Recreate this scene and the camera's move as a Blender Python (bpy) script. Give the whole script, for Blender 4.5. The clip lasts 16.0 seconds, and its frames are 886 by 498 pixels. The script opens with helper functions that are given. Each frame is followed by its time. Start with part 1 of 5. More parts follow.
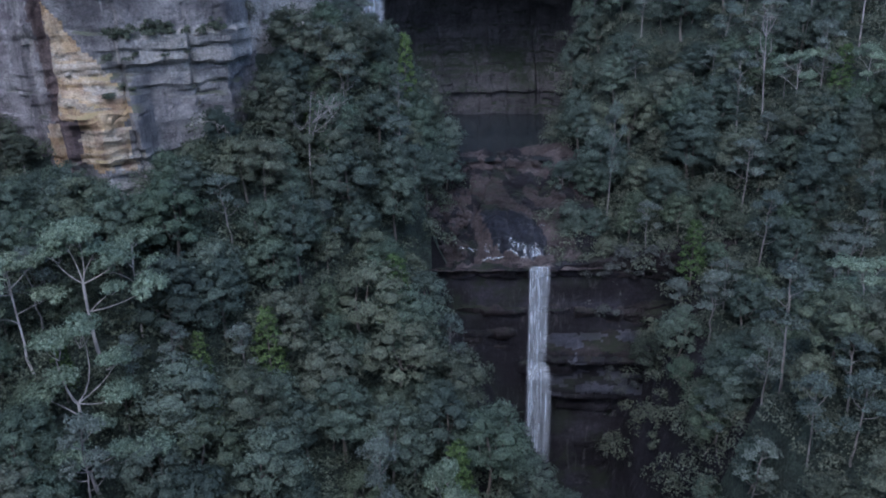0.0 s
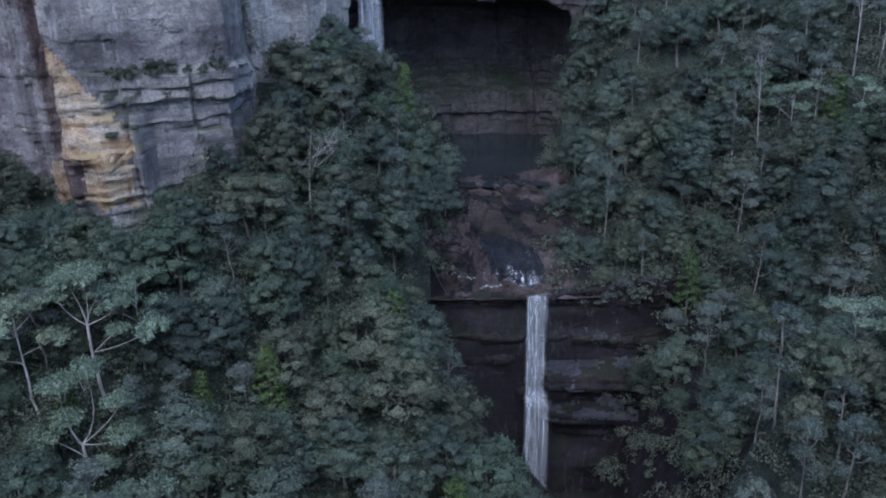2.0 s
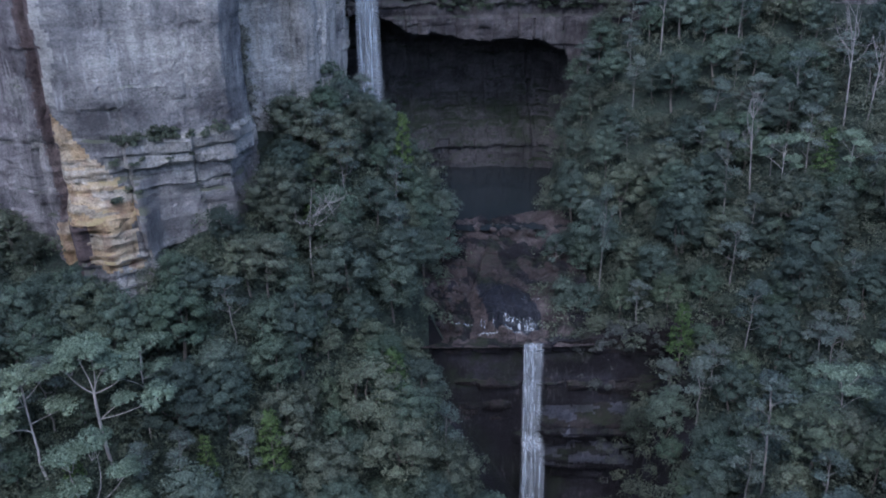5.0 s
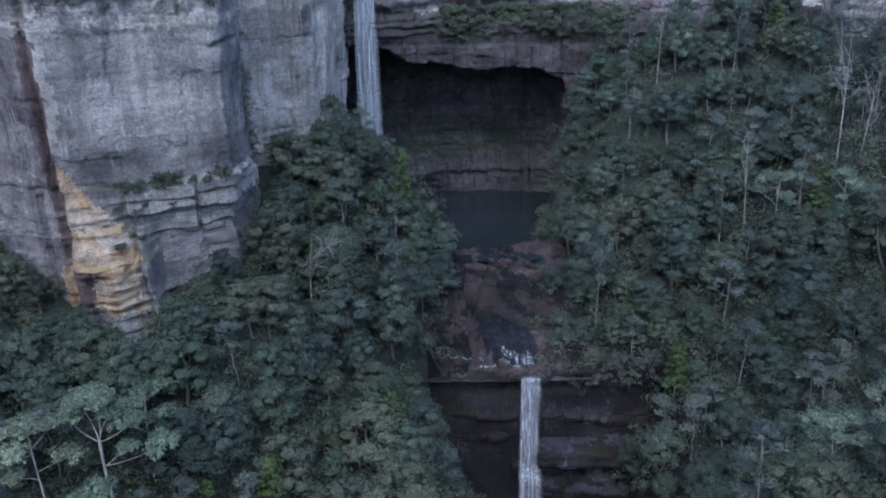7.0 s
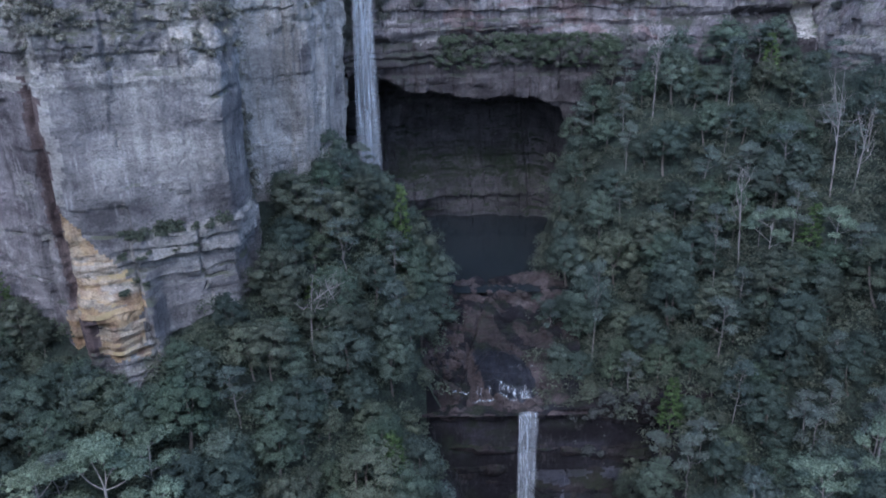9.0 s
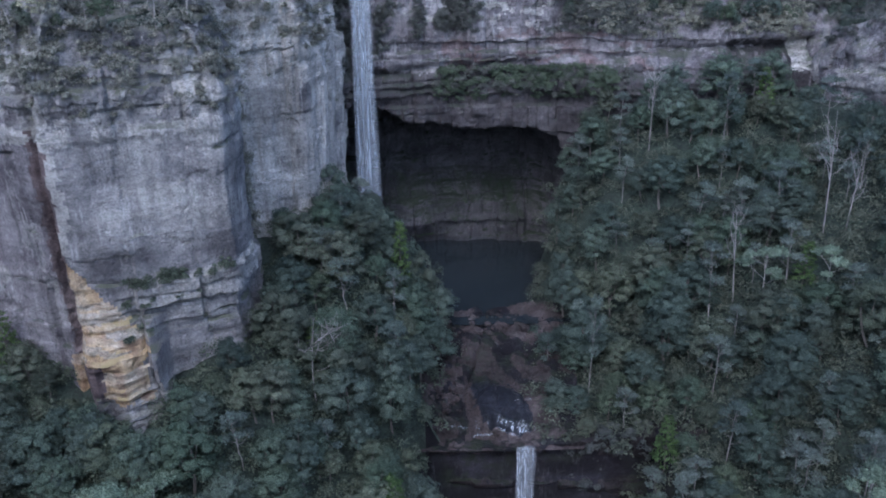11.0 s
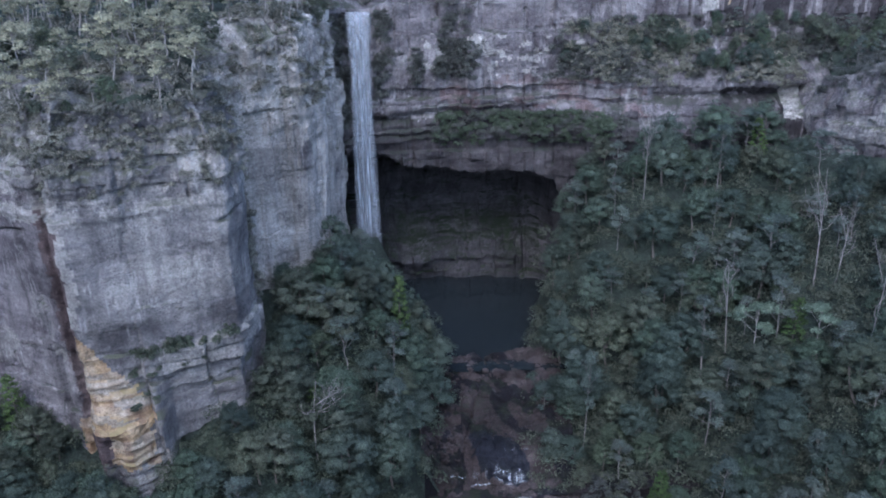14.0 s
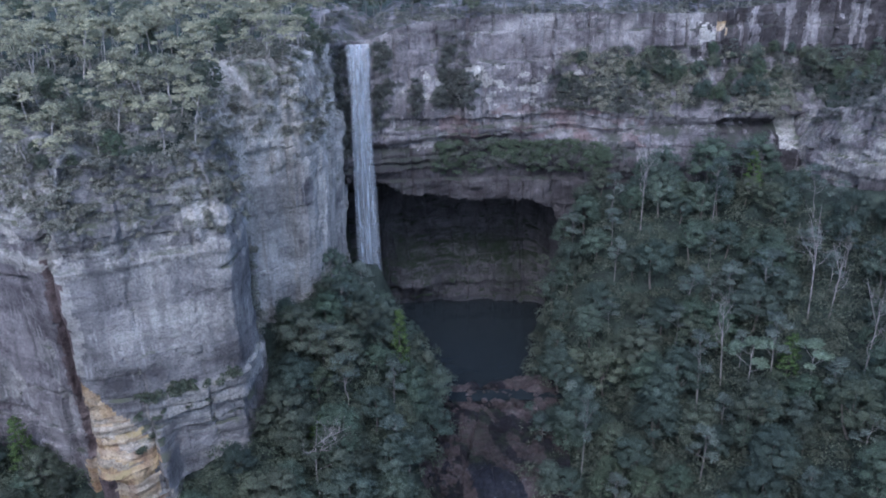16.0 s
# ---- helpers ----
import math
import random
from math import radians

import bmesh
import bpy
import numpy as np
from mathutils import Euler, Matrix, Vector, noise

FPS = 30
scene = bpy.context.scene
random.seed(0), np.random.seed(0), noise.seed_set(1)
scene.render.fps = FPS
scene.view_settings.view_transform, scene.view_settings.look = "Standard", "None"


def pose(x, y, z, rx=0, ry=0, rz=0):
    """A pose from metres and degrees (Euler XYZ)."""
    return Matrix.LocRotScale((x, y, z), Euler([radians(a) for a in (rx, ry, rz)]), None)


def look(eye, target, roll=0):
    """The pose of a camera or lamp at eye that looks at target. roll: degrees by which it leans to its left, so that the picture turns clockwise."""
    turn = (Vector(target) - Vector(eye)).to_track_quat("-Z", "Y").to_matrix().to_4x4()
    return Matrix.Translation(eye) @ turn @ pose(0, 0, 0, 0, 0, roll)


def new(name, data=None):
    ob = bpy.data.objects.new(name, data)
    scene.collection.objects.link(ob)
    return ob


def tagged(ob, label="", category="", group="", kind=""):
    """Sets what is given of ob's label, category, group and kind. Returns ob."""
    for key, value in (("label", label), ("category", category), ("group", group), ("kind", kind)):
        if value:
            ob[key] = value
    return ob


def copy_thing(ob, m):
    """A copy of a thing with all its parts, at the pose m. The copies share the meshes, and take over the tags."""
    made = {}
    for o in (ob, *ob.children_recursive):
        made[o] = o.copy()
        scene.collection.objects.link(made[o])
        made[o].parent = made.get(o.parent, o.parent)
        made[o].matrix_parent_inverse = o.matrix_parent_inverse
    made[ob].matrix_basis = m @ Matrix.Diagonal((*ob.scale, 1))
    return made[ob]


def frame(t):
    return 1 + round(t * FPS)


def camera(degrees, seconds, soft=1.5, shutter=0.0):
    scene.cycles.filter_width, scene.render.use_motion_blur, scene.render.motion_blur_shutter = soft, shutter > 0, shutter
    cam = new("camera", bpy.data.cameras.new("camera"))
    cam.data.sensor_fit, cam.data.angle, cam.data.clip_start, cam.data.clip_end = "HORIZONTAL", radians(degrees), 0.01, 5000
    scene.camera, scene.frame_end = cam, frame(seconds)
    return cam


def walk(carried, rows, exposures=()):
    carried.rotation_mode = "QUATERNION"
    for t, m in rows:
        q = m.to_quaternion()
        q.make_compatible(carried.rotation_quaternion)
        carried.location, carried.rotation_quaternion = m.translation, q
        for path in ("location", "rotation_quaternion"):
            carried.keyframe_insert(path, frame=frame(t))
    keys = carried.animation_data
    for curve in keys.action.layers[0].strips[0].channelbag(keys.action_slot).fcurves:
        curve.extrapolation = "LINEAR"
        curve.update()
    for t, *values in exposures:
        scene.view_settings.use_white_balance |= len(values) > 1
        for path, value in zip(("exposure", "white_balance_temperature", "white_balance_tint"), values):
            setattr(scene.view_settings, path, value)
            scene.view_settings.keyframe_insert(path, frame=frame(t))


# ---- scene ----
cam = camera(60.0, 16.0, soft=1.9)
ROWS = [
    (0.0, 0.000, 0.000, 26.000, 69.497, 0.937, -0.350),
    (0.5, 0.029, 0.082, 26.912, 69.468, 0.944, -0.369),
    (1.0, 0.059, 0.167, 27.858, 69.438, 0.950, -0.387),
    (1.5, 0.092, 0.254, 28.838, 69.406, 0.957, -0.406),
    (2.0, 0.126, 0.345, 29.850, 69.373, 0.964, -0.425),
    (2.5, 0.162, 0.438, 30.892, 69.338, 0.970, -0.443),
    (3.0, 0.199, 0.535, 31.964, 69.303, 0.977, -0.462),
    (3.5, 0.237, 0.634, 33.065, 69.266, 0.983, -0.481),
    (4.0, 0.276, 0.736, 34.192, 69.227, 0.989, -0.500),
    (4.5, 0.316, 0.841, 35.344, 69.188, 0.995, -0.519),
    (5.0, 0.357, 0.948, 36.520, 69.147, 1.001, -0.538),
    (5.5, 0.399, 1.059, 37.720, 69.105, 1.007, -0.557),
    (6.0, 0.441, 1.172, 38.940, 69.062, 1.013, -0.576),
    (6.5, 0.483, 1.289, 40.181, 69.017, 1.019, -0.595),
    (7.0, 0.525, 1.408, 41.440, 68.971, 1.025, -0.614),
    (7.5, 0.567, 1.530, 42.717, 68.923, 1.030, -0.634),
    (8.0, 0.609, 1.655, 44.009, 68.875, 1.036, -0.653),
    (8.5, 0.650, 1.782, 45.317, 68.825, 1.041, -0.672),
    (9.0, 0.691, 1.913, 46.637, 68.774, 1.047, -0.692),
    (9.5, 0.731, 2.046, 47.970, 68.721, 1.052, -0.711),
    (10.0, 0.770, 2.183, 49.314, 68.667, 1.057, -0.731),
    (10.5, 0.808, 2.322, 50.666, 68.612, 1.062, -0.750),
    (11.0, 0.845, 2.464, 52.027, 68.556, 1.067, -0.770),
    (11.5, 0.881, 2.608, 53.395, 68.498, 1.072, -0.789),
    (12.0, 0.915, 2.756, 54.767, 68.439, 1.077, -0.809),
    (12.5, 0.947, 2.906, 56.144, 68.379, 1.082, -0.829),
    (13.0, 0.978, 3.060, 57.523, 68.317, 1.086, -0.848),
    (13.5, 1.006, 3.216, 58.904, 68.254, 1.091, -0.868),
    (14.0, 1.032, 3.375, 60.285, 68.190, 1.095, -0.888),
    (14.5, 1.056, 3.537, 61.664, 68.125, 1.099, -0.908),
    (15.0, 1.077, 3.701, 63.041, 68.058, 1.103, -0.928),
    (15.5, 1.096, 3.869, 64.413, 67.990, 1.108, -0.948),
    (16.0, 1.112, 4.039, 65.780, 67.920, 1.111, -0.968),
]
EXPOSURES = [(0.0, 1.2, 5080, 13), (8.0, 1.26, 5080, 13), (16.0, 1.3, 5080, 13)]
walk(cam, [(t, pose(x, y, z, rx, ry, rz)) for t, x, y, z, rx, ry, rz in ROWS], EXPOSURES)

# ---- light: dusk under a pale overcast sky ----
world = bpy.data.worlds.new("dusk_sky")
scene.world = world
world.use_nodes = True
wn, wl = world.node_tree.nodes, world.node_tree.links
sky = wn.new("ShaderNodeTexSky")
sky.sky_type, sky.sun_disc = "NISHITA", False
sky.sun_elevation, sky.sun_rotation = radians(50), radians(200)
sky.air_density, sky.dust_density = 1.0, 3.0
wn["Background"].inputs["Strength"].default_value = 0.15
wl.new(sky.outputs["Color"], wn["Background"].inputs["Color"])
sun = new("sun", bpy.data.lights.new("sun", "SUN"))
sun.data.energy, sun.data.angle, sun.data.color = 0.6, radians(50), (1.0, 0.96, 0.92)
sun.matrix_world = look((30, -60, 110), (0, 0, 0))


# ---- numeric noise for the forms ----
def hashed(ix, iy, iz, seed):
    h = (ix.astype(np.int64) * 374761393 + iy.astype(np.int64) * 668265263 + iz.astype(np.int64) * 2147483647 + seed * 974634777) & 0xFFFFFFFF
    h = ((h ^ (h >> 13)) * 1274126177) & 0xFFFFFFFF
    h = ((h ^ (h >> 16)) * 2246822519) & 0xFFFFFFFF
    return ((h ^ (h >> 15)) & 0xFFFFFF) / 16777215.0


def vnoise(x, y, z, seed=0):
    x, y, z = np.broadcast_arrays(np.asarray(x, float), np.asarray(y, float), np.asarray(z, float))
    ix, iy, iz = np.floor(x), np.floor(y), np.floor(z)
    fx, fy, fz = x - ix, y - iy, z - iz
    fx, fy, fz = fx * fx * (3 - 2 * fx), fy * fy * (3 - 2 * fy), fz * fz * (3 - 2 * fz)
    out = 0
    for a in (0, 1):
        for b in (0, 1):
            for c in (0, 1):
                w = (fx if a else 1 - fx) * (fy if b else 1 - fy) * (fz if c else 1 - fz)
                out = out + w * hashed(ix + a, iy + b, iz + c, seed)
    return out * 2 - 1


def fbm(x, y, z, seed=0, octaves=4):
    out, amp = 0, 0.5
    for k in range(octaves):
        out = out + amp * vnoise(x * 2 ** k, y * 2 ** k, z * 2 ** k, seed + k)
        amp *= 0.5
    return out


def smooth(a, b, x):
    s = np.clip((np.asarray(x, float) - a) / (b - a), 0, 1)
    return s * s * (3 - 2 * s)


# ---- materials ----
class Nodes:
    """A short way to wire a node material."""

    def __init__(self, name, rough=0.9, spec=0.2):
        self.mat = bpy.data.materials.new(name)
        self.mat.use_nodes = True
        self.n, self.l = self.mat.node_tree.nodes, self.mat.node_tree.links
        self.bsdf = self.n["Principled BSDF"]
        self.bsdf.inputs["Roughness"].default_value = rough
        self.bsdf.inputs["Specular IOR Level"].default_value = spec
        self.geo = self.n.new("ShaderNodeNewGeometry")

    def mapped(self, scale):
        m = self.n.new("ShaderNodeMapping")
        m.inputs["Scale"].default_value = scale
        self.l.new(self.geo.outputs["Position"], m.inputs["Vector"])
        return m.outputs["Vector"]

    def noise(self, scale, detail=4, rough=0.6, warp=0.0):
        t = self.n.new("ShaderNodeTexNoise")
        t.inputs["Scale"].default_value, t.inputs["Detail"].default_value = 1.0, detail
        t.inputs["Roughness"].default_value, t.inputs["Distortion"].default_value = rough, warp
        self.l.new(self.mapped(scale), t.inputs["Vector"])
        return t.outputs["Fac"]

    def ramp(self, fac, *stops):
        r = self.n.new("ShaderNodeValToRGB")
        e = r.color_ramp.elements
        while len(e) < len(stops):
            e.new(0.5)
        for k, (p, c) in enumerate(stops):
            e[k].position = p
            e[k].color = (*c, 1) if isinstance(c, tuple) else (c, c, c, 1)
        self.l.new(fac, r.inputs["Fac"])
        return r.outputs["Color"]

    def mix(self, fac, a, b, how="MIX"):
        m = self.n.new("ShaderNodeMix")
        m.data_type, m.blend_type = "RGBA", how
        for key, v in ((0, fac), (6, a), (7, b)):
            if isinstance(v, (int, float)):
                m.inputs[key].default_value = v
            elif isinstance(v, tuple):
                m.inputs[key].default_value = (*v, 1)
            else:
                self.l.new(v, m.inputs[key])
        return m.outputs[2]

    def math(self, op, a, b=0.0):
        m = self.n.new("ShaderNodeMath")
        m.operation = op
        for k, v in enumerate((a, b)):
            if isinstance(v, (int, float)):
                m.inputs[k].default_value = v
            else:
                self.l.new(v, m.inputs[k])
        return m.outputs[0]

    def up(self):
        s = self.n.new("ShaderNodeSeparateXYZ")
        self.l.new(self.geo.outputs["Normal"], s.inputs[0])
        return s.outputs["Z"]

    def chance(self):
        return self.n.new("ShaderNodeObjectInfo").outputs["Random"]

    def colour(self, c):
        self.l.new(c, self.bsdf.inputs["Base Color"])

    def bump(self, height, strength, distance):
        b = self.n.new("ShaderNodeBump")
        b.inputs["Strength"].default_value, b.inputs["Distance"].default_value = strength, distance
        self.l.new(height, b.inputs["Height"])
        self.l.new(b.outputs["Normal"], self.bsdf.inputs["Normal"])


def rock_material(name, dark, mid, pale, stain, moss, streaks=0.55, mossy=0.5, bands=0.2, salts=0.1, rough=0.9):
    k = Nodes(name, rough, 0.2 if rough > 0.5 else 0.5)
    base = k.ramp(k.noise((0.13, 0.13, 0.2), 7, 0.62, 0.4), (0.34, dark), (0.49, mid), (0.64, pale))
    beds = k.noise((0.05, 0.05, 0.8), 4, 0.6, 0.3)
    c = k.mix(k.ramp(beds, (0.5, 0.0), (0.62, bands)), base, pale)
    c = k.mix(k.ramp(k.noise((0.07, 0.07, 0.55), 4, 0.6, 0.3), (0.52, 0.0), (0.64, bands * 1.5)), c, dark)
    drip = k.noise((0.75, 0.75, 0.07), 3, 0.55, 0.3)
    wide = k.noise((0.25, 0.25, 0.035), 3, 0.6, 0.3)
    fac = k.math("MULTIPLY", k.ramp(k.math("ADD", k.math("MULTIPLY", drip, 0.6), k.math("MULTIPLY", wide, 0.4)), (0.48, 0.0), (0.66, 1.0)), streaks)
    c = k.mix(fac, c, stain)
    salt = k.ramp(k.noise((1.8, 1.8, 0.4), 7, 0.8), (0.52, 0.0), (0.64, 0.9))
    c = k.mix(k.math("MULTIPLY", salt, k.ramp(k.noise((0.12, 0.12, 0.2), 4), (0.5, 0.0), (0.6, salts))), c, (0.6, 0.58, 0.56))
    grain = k.noise((4, 4, 5), 6, 0.8)
    c = k.mix(0.85, c, k.ramp(grain, (0.32, 0.4), (0.5, 0.85), (0.66, 1.25)), "MULTIPLY")
    flat_cracks = k.ramp(k.noise((0.22, 0.22, 1.5), 5, 0.62, 0.6), (0.488, 1.0), (0.5, 0.3), (0.512, 1.0))
    tall_cracks = k.ramp(k.noise((0.9, 0.9, 0.1), 4, 0.6, 0.5), (0.49, 1.0), (0.5, 0.35), (0.51, 1.0))
    c = k.mix(k.ramp(k.noise((0.16, 0.16, 0.3), 3), (0.45, 0.0), (0.55, 0.9)), c, k.mix(1.0, c, flat_cracks, "MULTIPLY"))
    c = k.mix(k.ramp(k.noise((0.22, 0.22, 0.1), 3), (0.48, 0.0), (0.58, 0.9)), c, k.mix(1.0, c, tall_cracks, "MULTIPLY"))
    pale_run = k.math("MULTIPLY", k.ramp(k.noise((1.5, 1.5, 0.12), 4, 0.6, 0.2), (0.58, 0.0), (0.7, 0.8)), k.ramp(k.noise((0.1, 0.1, 0.16), 3), (0.48, 0.0), (0.6, salts)))
    c = k.mix(pale_run, c, (0.55, 0.54, 0.53))
    lichen = k.ramp(k.noise((2.2, 2.2, 1.6), 7, 0.8), (0.4, 0.45), (0.52, 1.0))
    c = k.mix(k.ramp(k.noise((0.09, 0.09, 0.12), 4), (0.42, 0.1), (0.62, 0.8)), c, k.mix(1.0, c, lichen, "MULTIPLY"))
    cracks = k.ramp(k.noise((0.8, 0.8, 0.5), 4, 0.6, 0.8), (0.488, 1.0), (0.5, 0.35), (0.512, 1.0))
    c = k.mix(k.ramp(k.noise((0.2, 0.2, 0.2), 2), (0.5, 0.0), (0.6, 0.8)), c, k.mix(1.0, c, cracks, "MULTIPLY"))
    lie = k.ramp(k.up(), (0.3, 0.0), (0.65, 1.0))
    where = k.ramp(k.noise((0.3, 0.3, 0.3), 5, 0.7), (0.5 - 0.2 * mossy, 0.0), (0.62 - 0.1 * mossy, 1.0))
    c = k.mix(k.math("MULTIPLY", k.math("MULTIPLY", lie, where), 0.9), c, moss)
    k.colour(c)
    k.bump(k.math("ADD", k.noise((1.2, 1.2, 1.7), 8, 0.72), k.math("MULTIPLY", grain, 0.5)), 1.0, 0.4)
    return k.mat


ROCK = rock_material("grey_sandstone", (0.105, 0.099, 0.102), (0.262, 0.25, 0.246), (0.46, 0.44, 0.405), (0.105, 0.1, 0.104), (0.085, 0.09, 0.06), streaks=0.6, salts=0.7)
BACK = rock_material("weathered_sandstone", (0.096, 0.088, 0.094), (0.205, 0.186, 0.192), (0.365, 0.345, 0.34), (0.06, 0.05, 0.055), (0.05, 0.055, 0.04), 0.7, 0.3, salts=0.6)
DARK = rock_material("wet_shaded_brown_rock", (0.008, 0.007, 0.009), (0.013, 0.011, 0.014), (0.034, 0.032, 0.04), (0.008, 0.008, 0.009), (0.016, 0.02, 0.012), 0.6, 0.2)
BED = rock_material("red_brown_rock", (0.03, 0.024, 0.023), (0.053, 0.041, 0.039), (0.12, 0.098, 0.096), (0.018, 0.014, 0.015), (0.03, 0.03, 0.024), 0.3, 0.0)
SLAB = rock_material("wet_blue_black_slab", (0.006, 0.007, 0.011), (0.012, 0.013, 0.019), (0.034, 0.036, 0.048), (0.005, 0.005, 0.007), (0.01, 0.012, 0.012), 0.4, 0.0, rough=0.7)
SHEEN = rock_material("wet_rock_painted_sheen", (0.012, 0.012, 0.017), (0.03, 0.031, 0.043), (0.1, 0.103, 0.13), (0.012, 0.012, 0.016), (0.02, 0.022, 0.022), 0.4, 0.0, rough=0.42)
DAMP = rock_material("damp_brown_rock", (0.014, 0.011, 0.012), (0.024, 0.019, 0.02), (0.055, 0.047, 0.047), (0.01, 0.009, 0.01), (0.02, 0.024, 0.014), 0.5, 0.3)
FRESH = rock_material("orange_sandstone", (0.33, 0.23, 0.13), (0.5, 0.37, 0.215), (0.6, 0.52, 0.41), (0.2, 0.11, 0.08), (0.3, 0.24, 0.12), 0.75, 0.0, 0.7)
WARM = rock_material("warm_cream_sandstone", (0.27, 0.22, 0.16), (0.43, 0.36, 0.27), (0.58, 0.53, 0.45), (0.17, 0.12, 0.1), (0.2, 0.18, 0.12), 0.5, 0.0, 0.5)
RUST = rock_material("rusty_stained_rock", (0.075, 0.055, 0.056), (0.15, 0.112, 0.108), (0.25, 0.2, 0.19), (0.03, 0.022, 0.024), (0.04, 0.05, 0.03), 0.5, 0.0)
CREAM = rock_material("cream_sandstone", (0.24, 0.228, 0.21), (0.42, 0.4, 0.37), (0.6, 0.57, 0.52), (0.14, 0.13, 0.14), (0.07, 0.08, 0.05), 0.5, 0.2, salts=0.6)
CAVE = rock_material("damp_shaded_cave_rock", (0.046, 0.044, 0.048), (0.078, 0.074, 0.078), (0.13, 0.12, 0.125), (0.02, 0.018, 0.016), (0.02, 0.03, 0.015), 0.4, 0.8)
WET_SHADED = rock_material("damp_shaded_ledge_rock", (0.036, 0.032, 0.034), (0.068, 0.06, 0.062), (0.145, 0.132, 0.132), (0.04, 0.036, 0.036), (0.04, 0.046, 0.034), 0.6, 0.3)
RED = rock_material("red_stained_sandstone", (0.1, 0.074, 0.076), (0.19, 0.142, 0.14), (0.31, 0.265, 0.26), (0.07, 0.05, 0.055), (0.05, 0.055, 0.04), 0.6, 0.3)


def leaf_material(name, *tints):
    k = Nodes(name, 0.75, 0.25)
    one = k.ramp(k.chance(), *[(n / (len(tints) - 1), c) for n, c in enumerate(tints)])
    two = k.ramp(k.noise((0.35, 0.35, 0.35), 3), (0.3, 0.75), (0.75, 1.25))
    three = k.ramp(k.n.new("ShaderNodeNewGeometry").outputs["Random Per Island"], (0.0, 0.93), (1.0, 1.07))
    col = k.mix(1.0, k.mix(1.0, one, two, "MULTIPLY"), three, "MULTIPLY")
    fine = k.noise((5.5, 5.5, 5.5), 3, 0.7)
    col = k.mix(1.0, col, k.ramp(fine, (0.36, 0.38), (0.5, 0.95), (0.64, 1.75)), "MULTIPLY")
    k.colour(col)
    k.bump(fine, 0.6, 0.2)
    tr = k.n.new("ShaderNodeBsdfTranslucent")
    k.l.new(col, tr.inputs["Color"])
    mx = k.n.new("ShaderNodeMixShader")
    mx.inputs[0].default_value = 0.42
    k.l.new(k.bsdf.outputs[0], mx.inputs[1])
    k.l.new(tr.outputs[0], mx.inputs[2])
    k.l.new(mx.outputs[0], k.n["Material Output"].inputs["Surface"])
    return k.mat


GUM_LEAF = leaf_material("blue_green_gum_leaf", (0.09, 0.118, 0.103), (0.12, 0.15, 0.13), (0.136, 0.16, 0.14), (0.17, 0.202, 0.17))
PALE_LEAF = leaf_material("pale_grey_green_gum_leaf", (0.267, 0.27, 0.191), (0.34, 0.34, 0.235), (0.425, 0.416, 0.288))
RAIN_LEAF = leaf_material("deep_green_leaf", (0.057, 0.076, 0.062), (0.076, 0.103, 0.082), (0.092, 0.116, 0.092), (0.084, 0.118, 0.08), (0.12, 0.15, 0.116))
OLIVE_LEAF = leaf_material("olive_brown_leaf", (0.063, 0.076, 0.056), (0.089, 0.104, 0.075), (0.089, 0.116, 0.073), (0.112, 0.126, 0.092), (0.13, 0.15, 0.1))
BRIGHT_LEAF = leaf_material("yellow_green_leaf", (0.076, 0.123, 0.048), (0.098, 0.149, 0.052), (0.124, 0.179, 0.066))
SILVER_LEAF = leaf_material("silver_green_gum_leaf", (0.171, 0.221, 0.158), (0.207, 0.267, 0.19), (0.256, 0.31, 0.21))
HEATH_LEAF = leaf_material("grey_brown_heath_leaf", (0.15, 0.153, 0.125), (0.198, 0.198, 0.164), (0.26, 0.258, 0.2))
SCRUB_LEAF = leaf_material("dull_scrub_leaf", (0.08, 0.087, 0.08), (0.1, 0.106, 0.097), (0.125, 0.129, 0.111))


def bark_material(name, a, b):
    k = Nodes(name, 0.85, 0.2)
    k.colour(k.ramp(k.noise((3, 3, 0.6), 4), (0.35, a), (0.65, b)))
    k.bump(k.noise((9, 9, 2), 4), 0.5, 0.03)
    return k.mat


PALE_BARK = bark_material("pale_gum_bark", (0.1, 0.095, 0.09), (0.25, 0.235, 0.22))
WHITE_BARK = bark_material("white_gum_bark", (0.18, 0.17, 0.16), (0.38, 0.36, 0.335))
GREY_BARK = bark_material("grey_brown_bark", (0.08, 0.07, 0.06), (0.18, 0.16, 0.14))
DEAD_WOOD = bark_material("bleached_dead_wood", (0.14, 0.13, 0.125), (0.3, 0.28, 0.27))


def soil_material():
    k = Nodes("leaf_litter_soil")
    c = k.ramp(k.noise((0.4, 0.4, 0.4), 6), (0.3, (0.026, 0.032, 0.025)), (0.55, (0.046, 0.06, 0.046)), (0.75, (0.07, 0.088, 0.064)))
    c = k.mix(1.0, c, k.ramp(k.noise((3.5, 3.5, 3.5), 5, 0.75), (0.35, 0.45), (0.65, 1.5)), "MULTIPLY")
    k.colour(c)
    k.bump(k.noise((2.5, 2.5, 2.5), 6, 0.7), 1.0, 0.6)
    return k.mat


